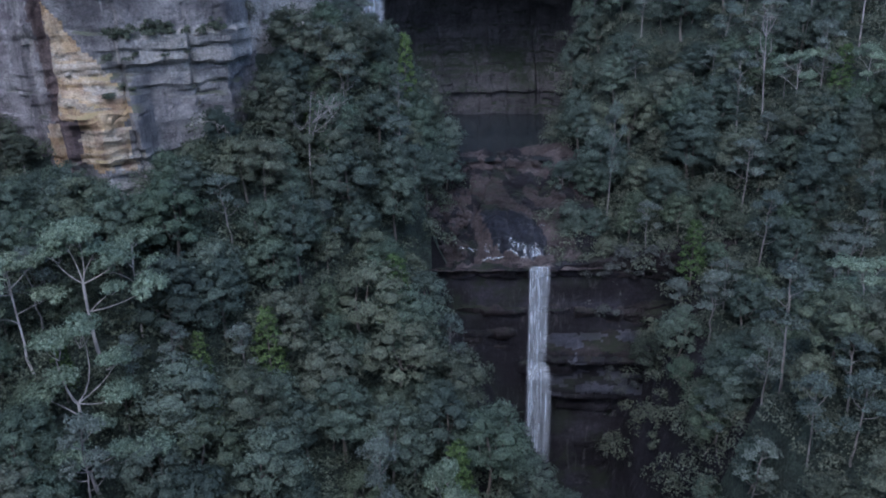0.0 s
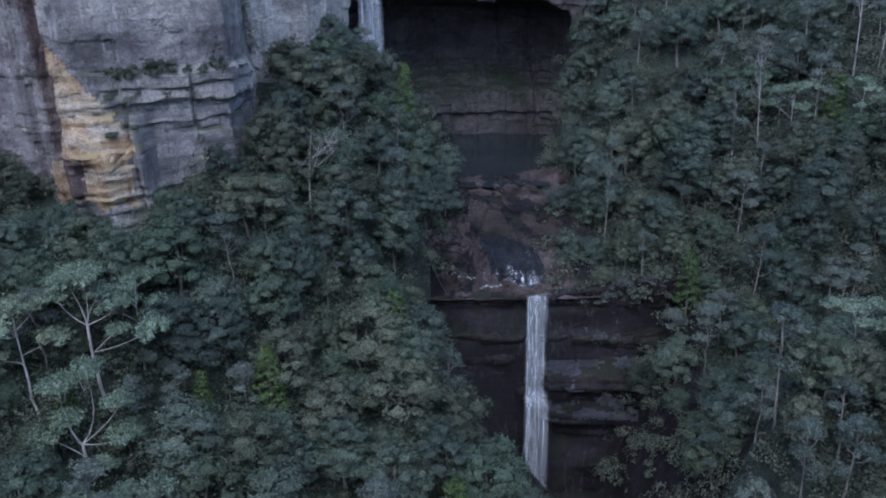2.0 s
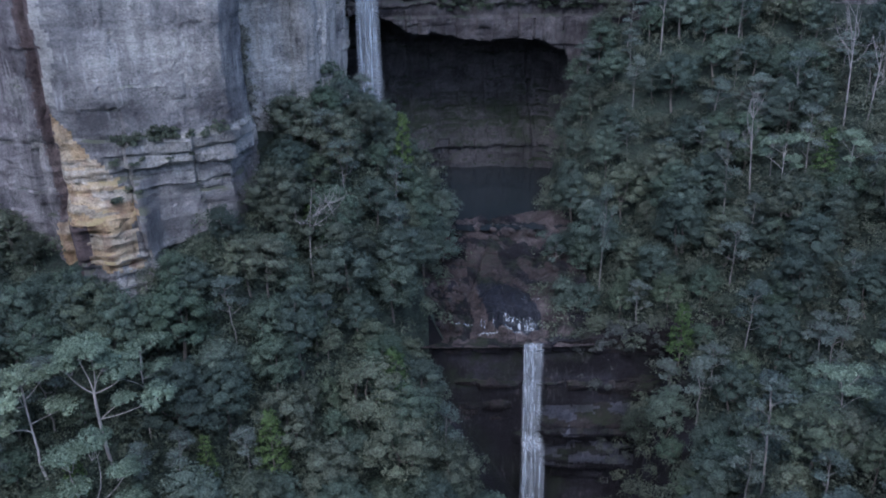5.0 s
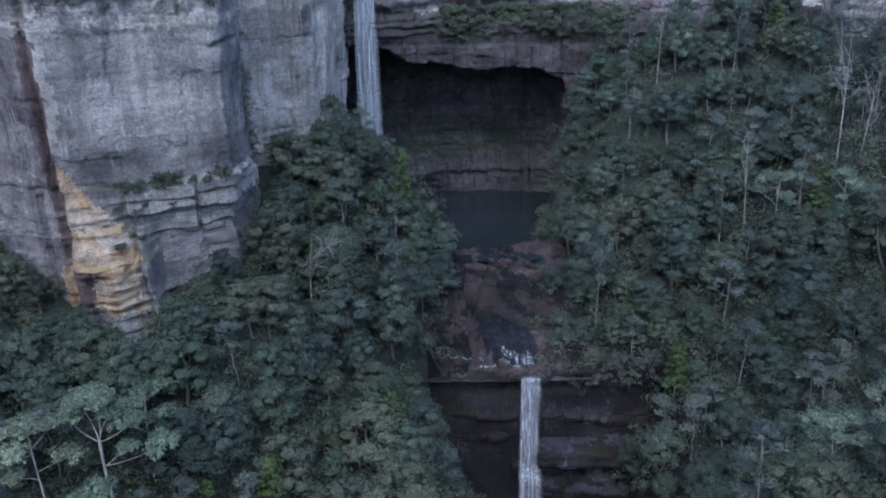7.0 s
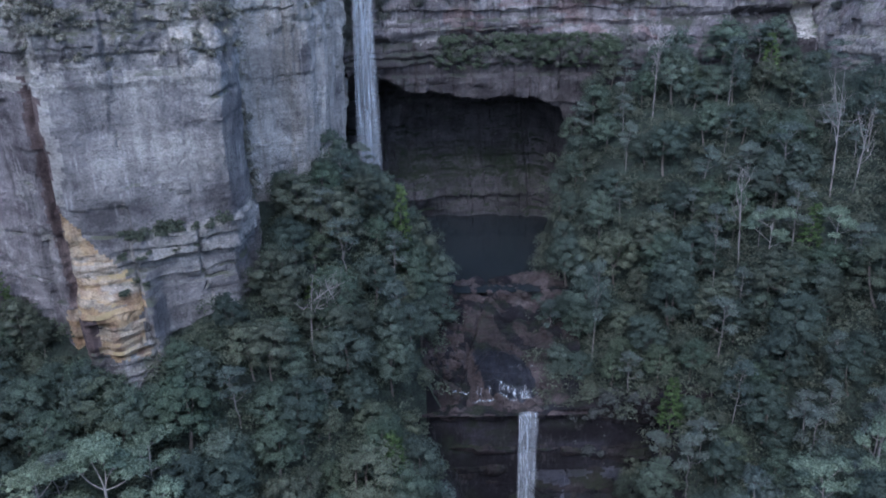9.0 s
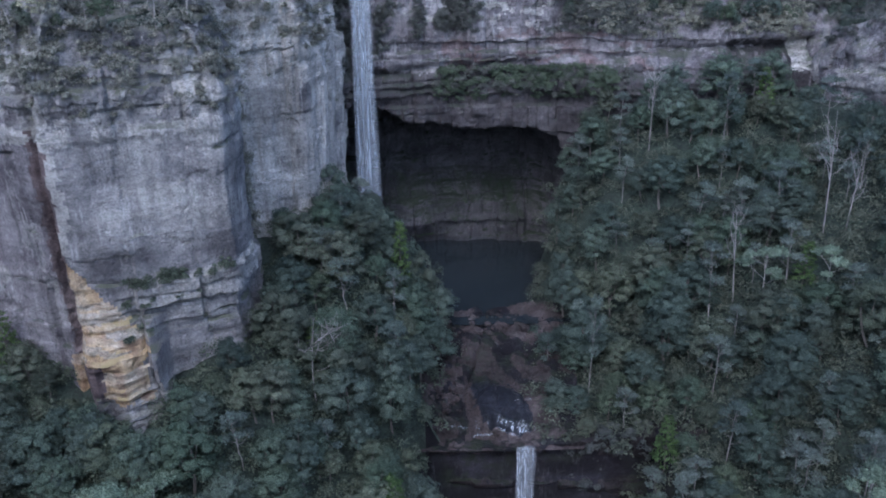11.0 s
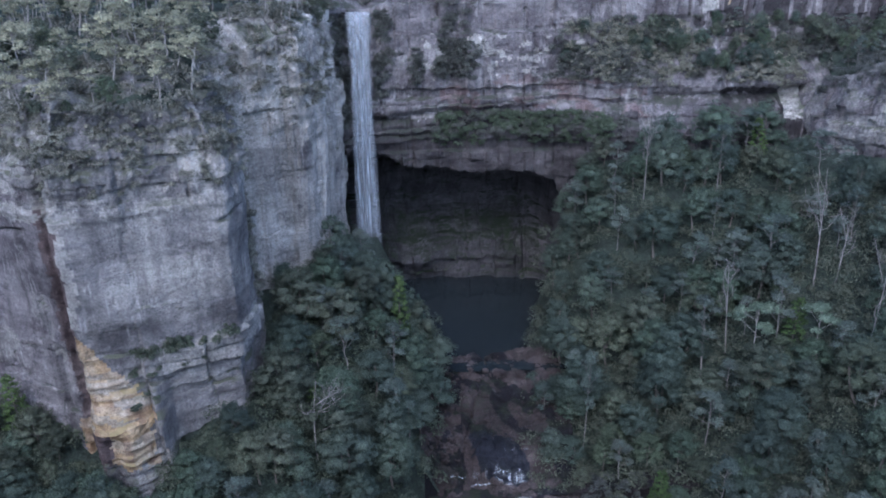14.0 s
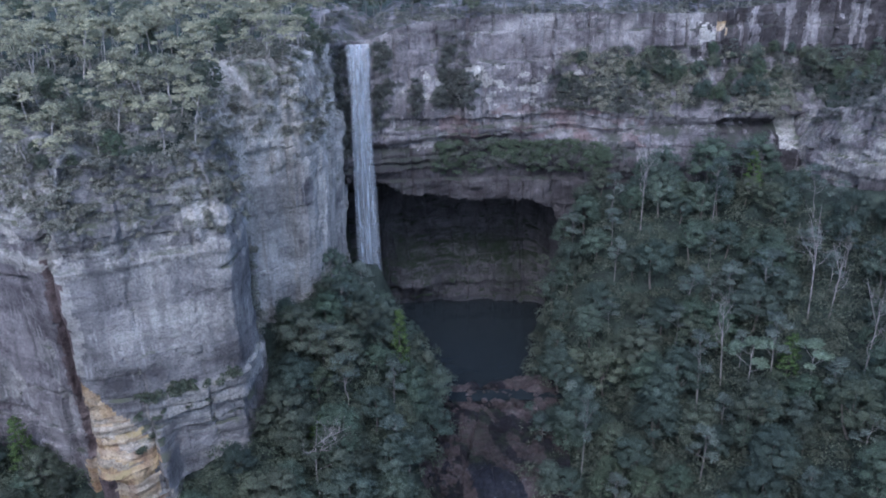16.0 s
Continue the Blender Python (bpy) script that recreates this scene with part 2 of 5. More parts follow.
def falling_material(name, scale, low, high, thin, thick):
    k = Nodes(name, 0.5, 0.3)
    k.bsdf.inputs["Base Color"].default_value = (0.84, 0.89, 0.94, 1)
    k.bsdf.inputs["Subsurface Weight"].default_value = 0.0
    fine = k.noise(scale, 5, 0.65, 0.2)
    veil = k.ramp(fine, (low, thin), (high, thick))
    clear = k.n.new("ShaderNodeBsdfTransparent")
    tr = k.n.new("ShaderNodeBsdfTranslucent")
    tr.inputs["Color"].default_value = (0.7, 0.83, 0.95, 1)
    body = k.n.new("ShaderNodeMixShader")
    body.inputs[0].default_value = 0.3
    k.l.new(k.bsdf.outputs[0], body.inputs[1])
    k.l.new(tr.outputs[0], body.inputs[2])
    mx = k.n.new("ShaderNodeMixShader")
    k.l.new(veil, mx.inputs[0])
    k.l.new(clear.outputs[0], mx.inputs[1])
    k.l.new(body.outputs[0], mx.inputs[2])
    k.l.new(mx.outputs[0], k.n["Material Output"].inputs["Surface"])
    return k.mat


SOIL = soil_material()
FALLING = falling_material("falling_water", (6.0, 6.0, 0.06), 0.42, 0.68, 0.01, 0.42)
VEIL = falling_material("thin_water_veil", (3.2, 3.2, 0.05), 0.4, 0.72, 0.02, 0.21)


def pool_material():
    k = Nodes("dark_pool_water", 0.12, 0.5)
    k.bsdf.inputs["IOR"].default_value = 1.33
    k.colour(k.ramp(k.noise((0.08, 0.08, 0.08), 3), (0.3, (0.012, 0.015, 0.017)), (0.7, (0.018, 0.023, 0.026))))
    k.bump(k.noise((1.6, 1.6, 1.6), 3), 0.12, 0.05)
    return k.mat


POOL = pool_material()


# ---- mesh helpers ----
def mesh_of(name, verts, faces, mats, flat=False, picks=None, normals=None):
    """A mesh from arrays of places and of quads or triangles."""
    verts, faces = np.asarray(verts, np.float32), np.asarray(faces, np.int32)
    me = bpy.data.meshes.new(name)
    n, k = faces.shape
    me.vertices.add(len(verts))
    me.vertices.foreach_set("co", verts.ravel())
    me.loops.add(n * k)
    me.loops.foreach_set("vertex_index", faces.ravel())
    me.polygons.add(n)
    me.polygons.foreach_set("loop_start", np.arange(0, n * k, k, dtype=np.int32))
    for m in mats if isinstance(mats, (list, tuple)) else [mats]:
        me.materials.append(m)
    if picks is not None:
        me.polygons.foreach_set("material_index", np.asarray(picks, np.int32))
    me.update(calc_edges=True)
    me.polygons.foreach_set("use_smooth", np.full(n, not flat))
    if normals is not None:
        soft = me.attributes.new("custom_normal", "FLOAT_VECTOR", "POINT")
        soft.data.foreach_set("vector", np.asarray(normals, np.float32).ravel())
    return me


def piece(name, verts, faces, mats, parent=None, label="", flat=False, picks=None, normals=None):
    ob = new(name, mesh_of(name, verts, faces, mats, flat, picks, normals))
    if parent:
        ob.parent = parent
    if label:
        ob["label"] = label
    return ob


def grid_faces(nu, nv):
    a = np.arange(nu * nv).reshape(nu, nv)
    return np.stack([a[:-1, :-1], a[1:, :-1], a[1:, 1:], a[:-1, 1:]], -1).reshape(-1, 4)


def lathe_tube(path, radii, sides=6):
    """Places and quads of a tapered tube along a path."""
    path = np.asarray(path, float)
    ahead = np.gradient(path, axis=0)
    ahead /= np.linalg.norm(ahead, axis=1)[:, None] + 1e-9
    side = np.cross(ahead, [0.31, 0.95, 0.05])
    side /= np.linalg.norm(side, axis=1)[:, None] + 1e-9
    over = np.cross(ahead, side)
    ang = np.linspace(0, 2 * np.pi, sides, endpoint=False)
    ring = np.cos(ang)[None, :, None] * side[:, None] + np.sin(ang)[None, :, None] * over[:, None]
    v = path[:, None] + ring * np.asarray(radii)[:, None, None]
    m = len(path)
    idx = np.arange(m * sides).reshape(m, sides)
    nxt = np.roll(idx, -1, axis=1)
    f = np.stack([idx[:-1], nxt[:-1], nxt[1:], idx[1:]], -1).reshape(-1, 4)
    return v.reshape(-1, 3), f


def joined(lumps):
    vs, fs, at = [], [], 0
    for v, f in lumps:
        vs.append(v)
        fs.append(f + at)
        at += len(v)
    return np.concatenate(vs), np.concatenate(fs)


def unit(v):
    return v / (np.linalg.norm(v, axis=-1, keepdims=True) + 1e-9)


# ---- plan of the cliffs: x, y and height of the rim, from west to east ----
RIM = [(-85, 86, 50), (-65, 83, 50), (-48, 81, 49), (-42, 78.5, 48.5), (-39.2, 76.6, 48), (-38.8, 76.9, 48), (-38.3, 77.5, 48), (-37.5, 77.0, 47.5), (-37.1, 74.6, 47), (-36.6, 73.9, 47), (-35.8, 74.0, 46.5),
       (-29, 77.0, 45), (-21.7, 80.2, 44.5), (-21.1, 80.6, 44.5), (-20.9, 81.4, 44.6), (-20.4, 86, 46), (-22.0, 93, 48), (-25, 99, 48), (-24.0, 101.2, 48), (-23.2, 101.8, 48), (-17.0, 105.2, 50), (-16.2, 105.8, 50), (-15.9, 106.6, 50), (-15.2, 114, 51.0), (-14.7, 121.5, 51), (-14.4, 130, 51)]
BACK_RIM = [(-14.9, 127, 51), (-13.8, 131.0, 51), (-11.5, 131.5, 50.2), (-8, 131.5, 50.6), (-3, 132.5, 53), (6, 134, 53.5), (16, 134.5, 54), (30, 133.5, 54), (46, 133.5, 53.5), (60, 135, 55), (80, 132, 57), (150, 118, 58)]
EAST_RIM = [(58.5, 133, 39), (59.8, 125, 39), (61.2, 119.5, 40), (63.6, 115.5, 41.5), (67.5, 112.5, 43.5), (82, 109, 45), (150, 98, 46)]
LOW_RIM = [(-16, 91, -8.3), (-7, 88.4, -8.6), (0, 86.8, -8.8), (9, 86.2, -8.9), (14, 86.0, -8.8), (19, 85.6, -8.2), (25, 84.4, -7.0), (31, 82.5, -5), (38, 83.5, -4)]


def plan_line(rows, step):
    p = np.array(rows, float)
    a, b = 0.75 * p[:-1] + 0.25 * p[1:], 0.25 * p[:-1] + 0.75 * p[1:]
    q = np.empty((2 * len(a), p.shape[1]))
    q[0::2], q[1::2] = a, b
    p = np.vstack([p[:1], q, p[-1:]])
    s = np.r_[0, np.cumsum(np.linalg.norm(np.diff(p[:, :2], axis=0), axis=1))]
    u = np.arange(0, s[-1], step)
    out = np.stack([np.interp(u, s, p[:, k]) for k in range(3)], 1)
    t = np.gradient(out[:, :2], axis=0)
    k = max(3, int(1.2 / step))
    ker = np.hanning(2 * k + 1)
    ker /= ker.sum()
    t = np.stack([np.convolve(np.pad(t[:, j], k, mode="edge"), ker, "valid") for j in (0, 1)], 1)
    t /= np.linalg.norm(t, axis=1)[:, None]
    return u, out, np.stack([t[:, 1], -t[:, 0]], 1)


def strata(u, z, seed, thick, offs, joint, groove):
    """Beds with upright joints: how far each block stands out of the face."""
    rng = np.random.default_rng(seed)
    edges = -60 + np.cumsum(rng.uniform(thick[0], thick[1], 120))
    zz = z + 0.5 * fbm(u * 0.05, z * 0.0, 0 * u, seed, 3) + 0.12 * vnoise(u * 0.7, z * 0, 0 * u, seed + 5)
    bed = np.searchsorted(edges, zz)
    lo, hi = edges[np.clip(bed - 1, 0, 119)], edges[np.clip(bed, 0, 119)]
    gap = np.minimum(zz - lo, hi - zz)
    out = offs * (hashed(bed, bed * 0, bed * 0, seed + 1) - 0.5)
    wide = joint * (0.6 + hashed(bed, bed * 0 + 3, bed * 0, seed + 2))
    uu = u / wide + hashed(bed, bed * 0 + 7, bed * 0, seed + 3) * 10 + 0.08 * vnoise(u * 0.4, z * 0.6, 0 * u, seed + 9)
    cell = np.floor(uu)
    out = out + 0.6 * offs * (hashed(cell, bed, bed * 0, seed + 4) - 0.5)
    side = np.minimum(uu - cell, 1 - uu + cell) * wide
    worn = smooth(-0.15, 0.25, fbm(u * 0.12, z * 0.2, 0 * u, seed + 8, 3))
    out = out - groove * worn * np.exp(-(gap / 0.16) ** 2) - 0.8 * groove * np.exp(-(side / 0.16) ** 2) * (hashed(cell, bed, bed * 0 + 1, seed + 6) > 0.45)
    return out


def slabs(u, z, seed, wide, amp, groove):
    """Upright slabs, each a plane of its own, parted by cracks."""
    uu = u / wide + 0.35 * fbm(u * 0.03, z * 0.05, 0 * u, seed, 2) + 0.05 * vnoise(u * 0.3, z * 0.5, 0 * u, seed + 1)
    cell = np.floor(uu)
    f = uu - cell
    tier = np.floor(z / 17 + hashed(cell, cell * 0, cell * 0, seed + 2))
    out = amp * (hashed(cell, tier, cell * 0, seed + 3) - 0.5) + amp * (f - 0.5) * (hashed(cell, tier, cell * 0 + 1, seed + 4) - 0.5)
    edge = np.minimum(f, 1 - f) * wide
    return out - groove * np.exp(-(edge / 0.18) ** 2) * (hashed(cell, tier, cell * 0 + 2, seed + 5) > 0.4)


def cliff(name, rows, bottom, relief, mats, choose=None, step=0.3, cap=9.0, caprise=None):
    u, line, nrm = plan_line(rows, step)
    nz = int((line[:, 2].max() - bottom) / step)
    k = np.linspace(0, 1, nz)
    U, K = np.meshgrid(u, k, indexing="ij")
    Z = bottom + (line[:, 2][:, None] - bottom) * K
    X, Y = np.broadcast_to(line[:, 0][:, None], Z.shape), np.broadcast_to(line[:, 1][:, None], Z.shape)
    top = line[:, 2][:, None] - Z
    D = relief(U, X, Y, Z, top)
    V = np.stack([X + nrm[:, 0][:, None] * D, Y + nrm[:, 1][:, None] * D, Z + 0.15 * vnoise(U, Z, 0 * U, 77)], -1)
    k = int(9.0 / step)
    ker = np.hanning(2 * k + 1) / np.hanning(2 * k + 1).sum()
    inward = np.stack([np.convolve(np.pad(nrm[:, j], k, mode="edge"), ker, "valid") for j in (0, 1)], 1)
    inward /= np.linalg.norm(inward, axis=1)[:, None]
    caps = []
    for back in np.linspace(0.8, cap, 12):
        q = V[:, -1].copy()
        q[:, :2] -= inward * back
        level = q[:, 2] + caprise * back if caprise is not None else plateau_height(q[:, 0], q[:, 1]) + 0.15
        w = smooth(0, 4, back)
        q[:, 2] = q[:, 2] * (1 - w) + level * w + 0.5 * fbm(q[:, 0] * 0.6, q[:, 1] * 0.6, 0 * back, 5)
        caps.append(q)
    V = np.concatenate([V, np.stack(caps, 1)], 1)
    faces = grid_faces(V.shape[0], V.shape[1])
    picks = None
    if choose is not None:
        mid = V.reshape(-1, 3)[faces].mean(1)
        picks = choose(mid)
    return tagged(piece(name, V.reshape(-1, 3), faces, mats, flat=True, picks=picks), kind="structure")


# ---- heights of the ground ----
def inside(x, y, poly):
    hit = np.zeros(x.shape, bool)
    for (ax, ay), (bx, by) in zip(poly, poly[1:] + poly[:1]):
        cross = (ay > y) != (by > y)
        with np.errstate(divide="ignore", invalid="ignore"):
            hit ^= cross & (x < (bx - ax) * (y - ay) / (by - ay) + ax)
    return hit


def set_back(rows, by):
    u, line, nrm = plan_line(rows, 2.0)
    return [tuple(q) for q in line[:, :2] - nrm * by]


HIGH_WEST = set_back(RIM, 4.0) + [(-18.4, 400), (-150, 400), (-150, 90)]
HIGH_BACK = set_back(BACK_RIM, 19.0)[4:] + [(150, 400), (-19, 400)]
TOP_WEST = set_back(RIM, 0.8) + [(-15, 400), (-150, 400), (-150, 90)]
TOP_BACK = set_back(BACK_RIM, 2.5)[3:] + [(150, 400), (-16, 400)]
TERRACE = set_back(EAST_RIM, 4.0) + [(150, 140), (50, 140)]


def gorge_height(x, y):
    left = -66 - 0.45 * np.maximum(x, -32) + 0.76 * y + 1.2 * fbm(x * 0.06, y * 0.06, 0 * x, 3)
    left = np.minimum(left, 13 + 0.1 * (-x)) 
    bank = smooth(86.4, 86.6, y) + (smooth(79.5, 87, y) - smooth(86.4, 86.6, y)) * smooth(-1, -5, x)
    left = np.minimum(left, (-20 + 1.5 * (3 - x)) * (1 - bank) + (-4 + 2.4 * (-1.6 - x)) * bank)
    right = -67.5 + 0.55 * x + 0.533 * y + 13 * (1 - smooth(57, 66, y)) - 5 * np.exp(-((y - 71) / 7) ** 2) + 5 * smooth(104, 120, y) + 6 * smooth(103, 117, y) * smooth(21, 28, x) * smooth(48, 36, x) + 1.2 * fbm(x * 0.06, y * 0.06, 0 * x, 4)
    right = np.minimum(right, np.where(y < 85, -38 + 3.2 * (x - 20), 60))
    right = np.minimum(right, 24 + 0.08 * x)
    bed = np.where(y < 86.6, -37 + 0 * y, np.where(y < 107, -9.3 + 0.43 * np.clip(y - 88, 0, 20.7), -2.0))
    left = left + 5 * np.exp(-((x + 22) / 7) ** 2 - ((y - 77) / 6) ** 2)
    z = np.maximum(np.maximum(left, right), bed)
    out = np.hypot((x - 7) / 10.8, (y - 123.5) / 17.5)
    z = np.minimum(z, -2.5 + 34 * np.clip(out - 0.96, 0, 9))
    return np.where((y > 126) & (x > -15) & (x < 25), np.minimum(z, -2.5), z)


def plateau_height(x, y):
    west = 45.3 + 0.34 * np.clip(y - 80, 0, 16) + 0.05 * np.clip(y - 96, 0, 200)
    back = 52.0 + 0.12 * np.clip(y - 134, 0, 60)
    w = smooth(-26, -14, x)
    z = west * (1 - w) + back * w
    z = np.minimum(z, 49.4 + 0.6 * np.abs(x + 10.5) + 0.1 * np.clip(y - 131, 0, 100))
    return z + 0.4 * fbm(x * 0.15, y * 0.15, 0 * x, 8)


def ground_height(x, y):
    x, y = np.broadcast_arrays(np.asarray(x, float), np.asarray(y, float))
    z = gorge_height(x, y)
    # unseen side slopes, added out of view to cut low skylight in the gorge
    side = smooth(6, 46, np.abs(x) - 0.62 * np.clip(y, 0, 90) - 14)
    z = np.maximum(z, -47 + 97 * side * smooth(78, 62, y))
    z = np.where(inside(x, y, TERRACE), 39.5 + 0.25 * np.clip(y - 118, 0, 30) + 0.05 * (x - 50), z)
    return np.where(inside(x, y, HIGH_WEST) | inside(x, y, HIGH_BACK), plateau_height(x, y), z)


def build_ground():
    ax = np.r_[[-2500, -900, -400, -220], np.arange(-140, 141, 1.1), [220, 400, 900, 2500]]
    ay = np.r_[[-2500, -900, -300, -100, -30], np.arange(10, 215, 1.1), [260, 400, 900, 2500]]
    X, Y = np.meshgrid(ax, ay, indexing="ij")
    Z = ground_height(np.clip(X, -140, 140), np.clip(Y, 10, 214))
    far = np.maximum(np.abs(X) - 140, np.maximum(10 - Y, Y - 214))
    # the unseen outer ground rises early, also to block low skylight
    Z = np.where(far > 0, np.maximum(Z, 52 * smooth(0, 130, far)), Z)
    V = np.stack([X, Y, Z], -1).reshape(-1, 3)
    F = grid_faces(len(ax), len(ay))
    mid = V[F].mean(1)
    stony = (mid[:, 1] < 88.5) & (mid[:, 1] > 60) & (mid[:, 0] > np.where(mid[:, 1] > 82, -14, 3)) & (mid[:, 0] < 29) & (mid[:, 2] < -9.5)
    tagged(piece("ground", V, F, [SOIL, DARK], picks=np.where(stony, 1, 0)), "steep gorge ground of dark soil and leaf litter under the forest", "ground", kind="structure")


build_ground()


# ---- cliffs ----
def west_relief(U, X, Y, Z, top):
    front = (X < -19) & (Y < 88)
    high = smooth(35.8, 38.4, Z)
    low = smooth(17.5, 16.8, Z)
    plain = smooth(19.5, 21.0, Z) * smooth(36.2, 35.4, Z) * np.where(front, 1.0, 0.55)
    d = (1 - 0.75 * plain) * slabs(U, Z, 12, 6.5, 0.9, 0.45) + 0.35 * slabs(U, Z, 14, 2.3, 0.6, 0.25) * (0.25 + 0.75 * high)
    d = d + (1 - 0.9 * plain) * strata(U, Z, 11, (4.0, 8.0), 0.35, 14.0, 0.2) + (0.05 + 0.85 * high * (1 - 0.8 * smooth(97, 101, Y)) + 0.4 * low) * strata(U, Z, 17, (0.5, 1.5), 0.8, 3.0, 0.3)
    d = d + 1.0 * fbm(U * 0.07, Z * 0.06, 0 * U, 21) + (0.2 + 0.6 * high) * fbm(U * 0.5, Z * 0.35, 0 * U, 23, 4) + (0.1 + 0.2 * high) * fbm(U * 1.7, Z * 1.2, 0 * U, 27, 3)
    d = d + plain * (0.1 * fbm(U * 0.6, Z * 0.12, 0 * U, 28, 2) - 0.2 * np.exp(-((fbm(U * 0.22, Z * 0.07, 0 * U, 29, 3)) / 0.012) ** 2) * smooth(0.0, 0.4, vnoise(U * 0.1, Z * 0.12, 0 * U, 30)))
    d = d - 0.13 * np.clip(Z - 35.6, 0, 20) * (1 - 0.7 * smooth(97, 103, Y)) + 0.2 * np.exp(-((Z - 35.6) / 0.5) ** 2) * front
    scar = 33.6 + 0.9 * vnoise(U * 0.11, 0 * U, 0 * U, 43)
    d = d - 0.45 * np.exp(-((Z - scar) / 0.22) ** 2) * smooth(-0.1, 0.3, vnoise(U * 0.17, 0 * U, 0 * U, 44)) * front
    d = d - (2.6 - 2.0 * smooth(97, 103, Y)) * smooth(7, 0, top) ** 1.5 * (0.6 + 0.5 * vnoise(U * 0.15, 0 * U, 0 * U, 25))
    wing = smooth(97, 101, Y)
    d = d + wing * (0.6 * slabs(U, Z, 92, 2.2, 1.1, 0.4) + 0.12 * strata(U, Z, 93, (0.9, 2.4), 0.8, 2.4, 0.3) + 0.35 * fbm(U * 0.7, Z * 0.2, 0 * U, 94))
    lip = 20.4 + 0.5 * vnoise(U * 0.2, 0 * U, 0 * U, 26)
    d = d + 0.55 * smooth(lip, lip - 0.35, Z) * front * smooth(-37, -33, X)
    for level, deep in ((18.6, 0.3), (17.0, 0.7), (15.2, 0.35)):
        edge = level + 0.35 * vnoise(U * 0.25, 0 * U + level, 0 * U, 45)
        d = d - deep * smooth(edge, edge - 0.25, Z) * smooth(-34, -30.5, X) * front
        d = d - 0.25 * np.exp(-((Z - edge + 0.25) / 0.2) ** 2) * smooth(-0.2, 0.2, vnoise(U * 0.3, 0 * U + level, 0 * U, 49)) * smooth(-33, -30, X) * front
    toe = smooth(-36.8, -35.5, X) * smooth(-28.5, -30.5, X) * front
    d = d + toe * (1.6 * smooth(19, 11, Z) + 0.8 * smooth(13.2, 12.9, Z) + 0.5 * smooth(16.3, 16.1, Z) + 0.4 * smooth(17.7, 17.5, Z) + 0.3 * smooth(14.8, 14.6, Z))
    d = d + toe * smooth(20, 18, Z) * 0.45 * strata(U, Z, 19, (0.3, 1.0), 0.8, 1.8, 0.2)
    d = d - 1.3 * np.exp(-((X + 35.0) / 0.9) ** 2) * smooth(12.6, 11.6, Z) * front - 0.7 * toe * smooth(9.5, 7.5, Z)
    return d


def west_choose(mid):
    x, z = mid[:, 0], mid[:, 2]
    w = 0.7 * fbm(x * 0.5, mid[:, 1] * 0.5, z * 0.5, 31) + 0.9 * fbm(x * 1.3, mid[:, 1] * 1.3, z * 1.6, 32, 4)
    right = np.interp(z, [7.5, 14.2, 22.5], [-30.0, -30.4, -36.2])
    lit = (x > -36.9 + 0.1 * np.clip(15 - z, 0, 20) + w) & (x < right + w) & (z < 23 + w) & (z > 7.6 + 2 * w) & (mid[:, 1] < 79)
    beds = lit & (z > 13.2) & (z < 18.8) & (vnoise(z * 1.9 + 0.5 * w + 0.3 * x, x * 0.25, 0 * z, 48) > 0.0)
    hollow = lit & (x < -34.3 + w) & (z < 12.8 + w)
    strip = (x > -39.8 + w * 0.6) & (x < -38.2 + w * 0.6) & (z < 11 + w) & (z > 3) & (mid[:, 1] < 82)
    rust = (x > -39.3 + w) & (x < -36.7 + 0.1 * np.clip(15 - z, 0, 20) + w) & (z < 36 + 3 * w) & (mid[:, 1] < 83)
    face = (mid[:, 1] < 90) & (x < -19)
    band = face & (z > 35.0 + w) & (z < 36.6 + 0.6 * w) & (fbm(x * 0.3, mid[:, 1] * 0.3, 0 * z, 33) > -0.12)
    pillar = face & (x > -37.0 + 0.8 * w) & (x < -35.7 + w) & (z > 24) & (z < 40)
    bulge = face & (x > -29 + 2 * w) & (z > 17.2 + w) & (z < 20.4 + w)
    wing = (mid[:, 1] > 100) & (fbm(x * 0.25, mid[:, 1] * 0.25, z * 0.15, 35) > -0.35)
    band = band | (face & (z > 37) & (z < 44) & (fbm(x * 0.3, mid[:, 1] * 0.3, z * 0.35, 34) > 0.27))
    flank = (x < -39.3 + w) & (z < 38 + 5 * w) & (fbm(x * 0.2, mid[:, 1] * 0.2, z * 0.1, 46) > -0.12)
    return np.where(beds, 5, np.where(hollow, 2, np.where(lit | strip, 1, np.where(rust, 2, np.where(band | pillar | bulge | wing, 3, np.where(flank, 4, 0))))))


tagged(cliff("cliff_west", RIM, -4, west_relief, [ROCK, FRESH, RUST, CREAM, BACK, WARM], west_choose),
       "tall grey sandstone cliff with an orange freshly broken patch", "cliff")


def cave_roof(x):
    return np.interp(x, [-15, -13, -7, -5, -1, 2, 9, 16, 21.5, 24, 26], [28, 28.4, 27.0, 25.2, 24.5, 24.3, 23.9, 23.5, 22.8, 15, -5])


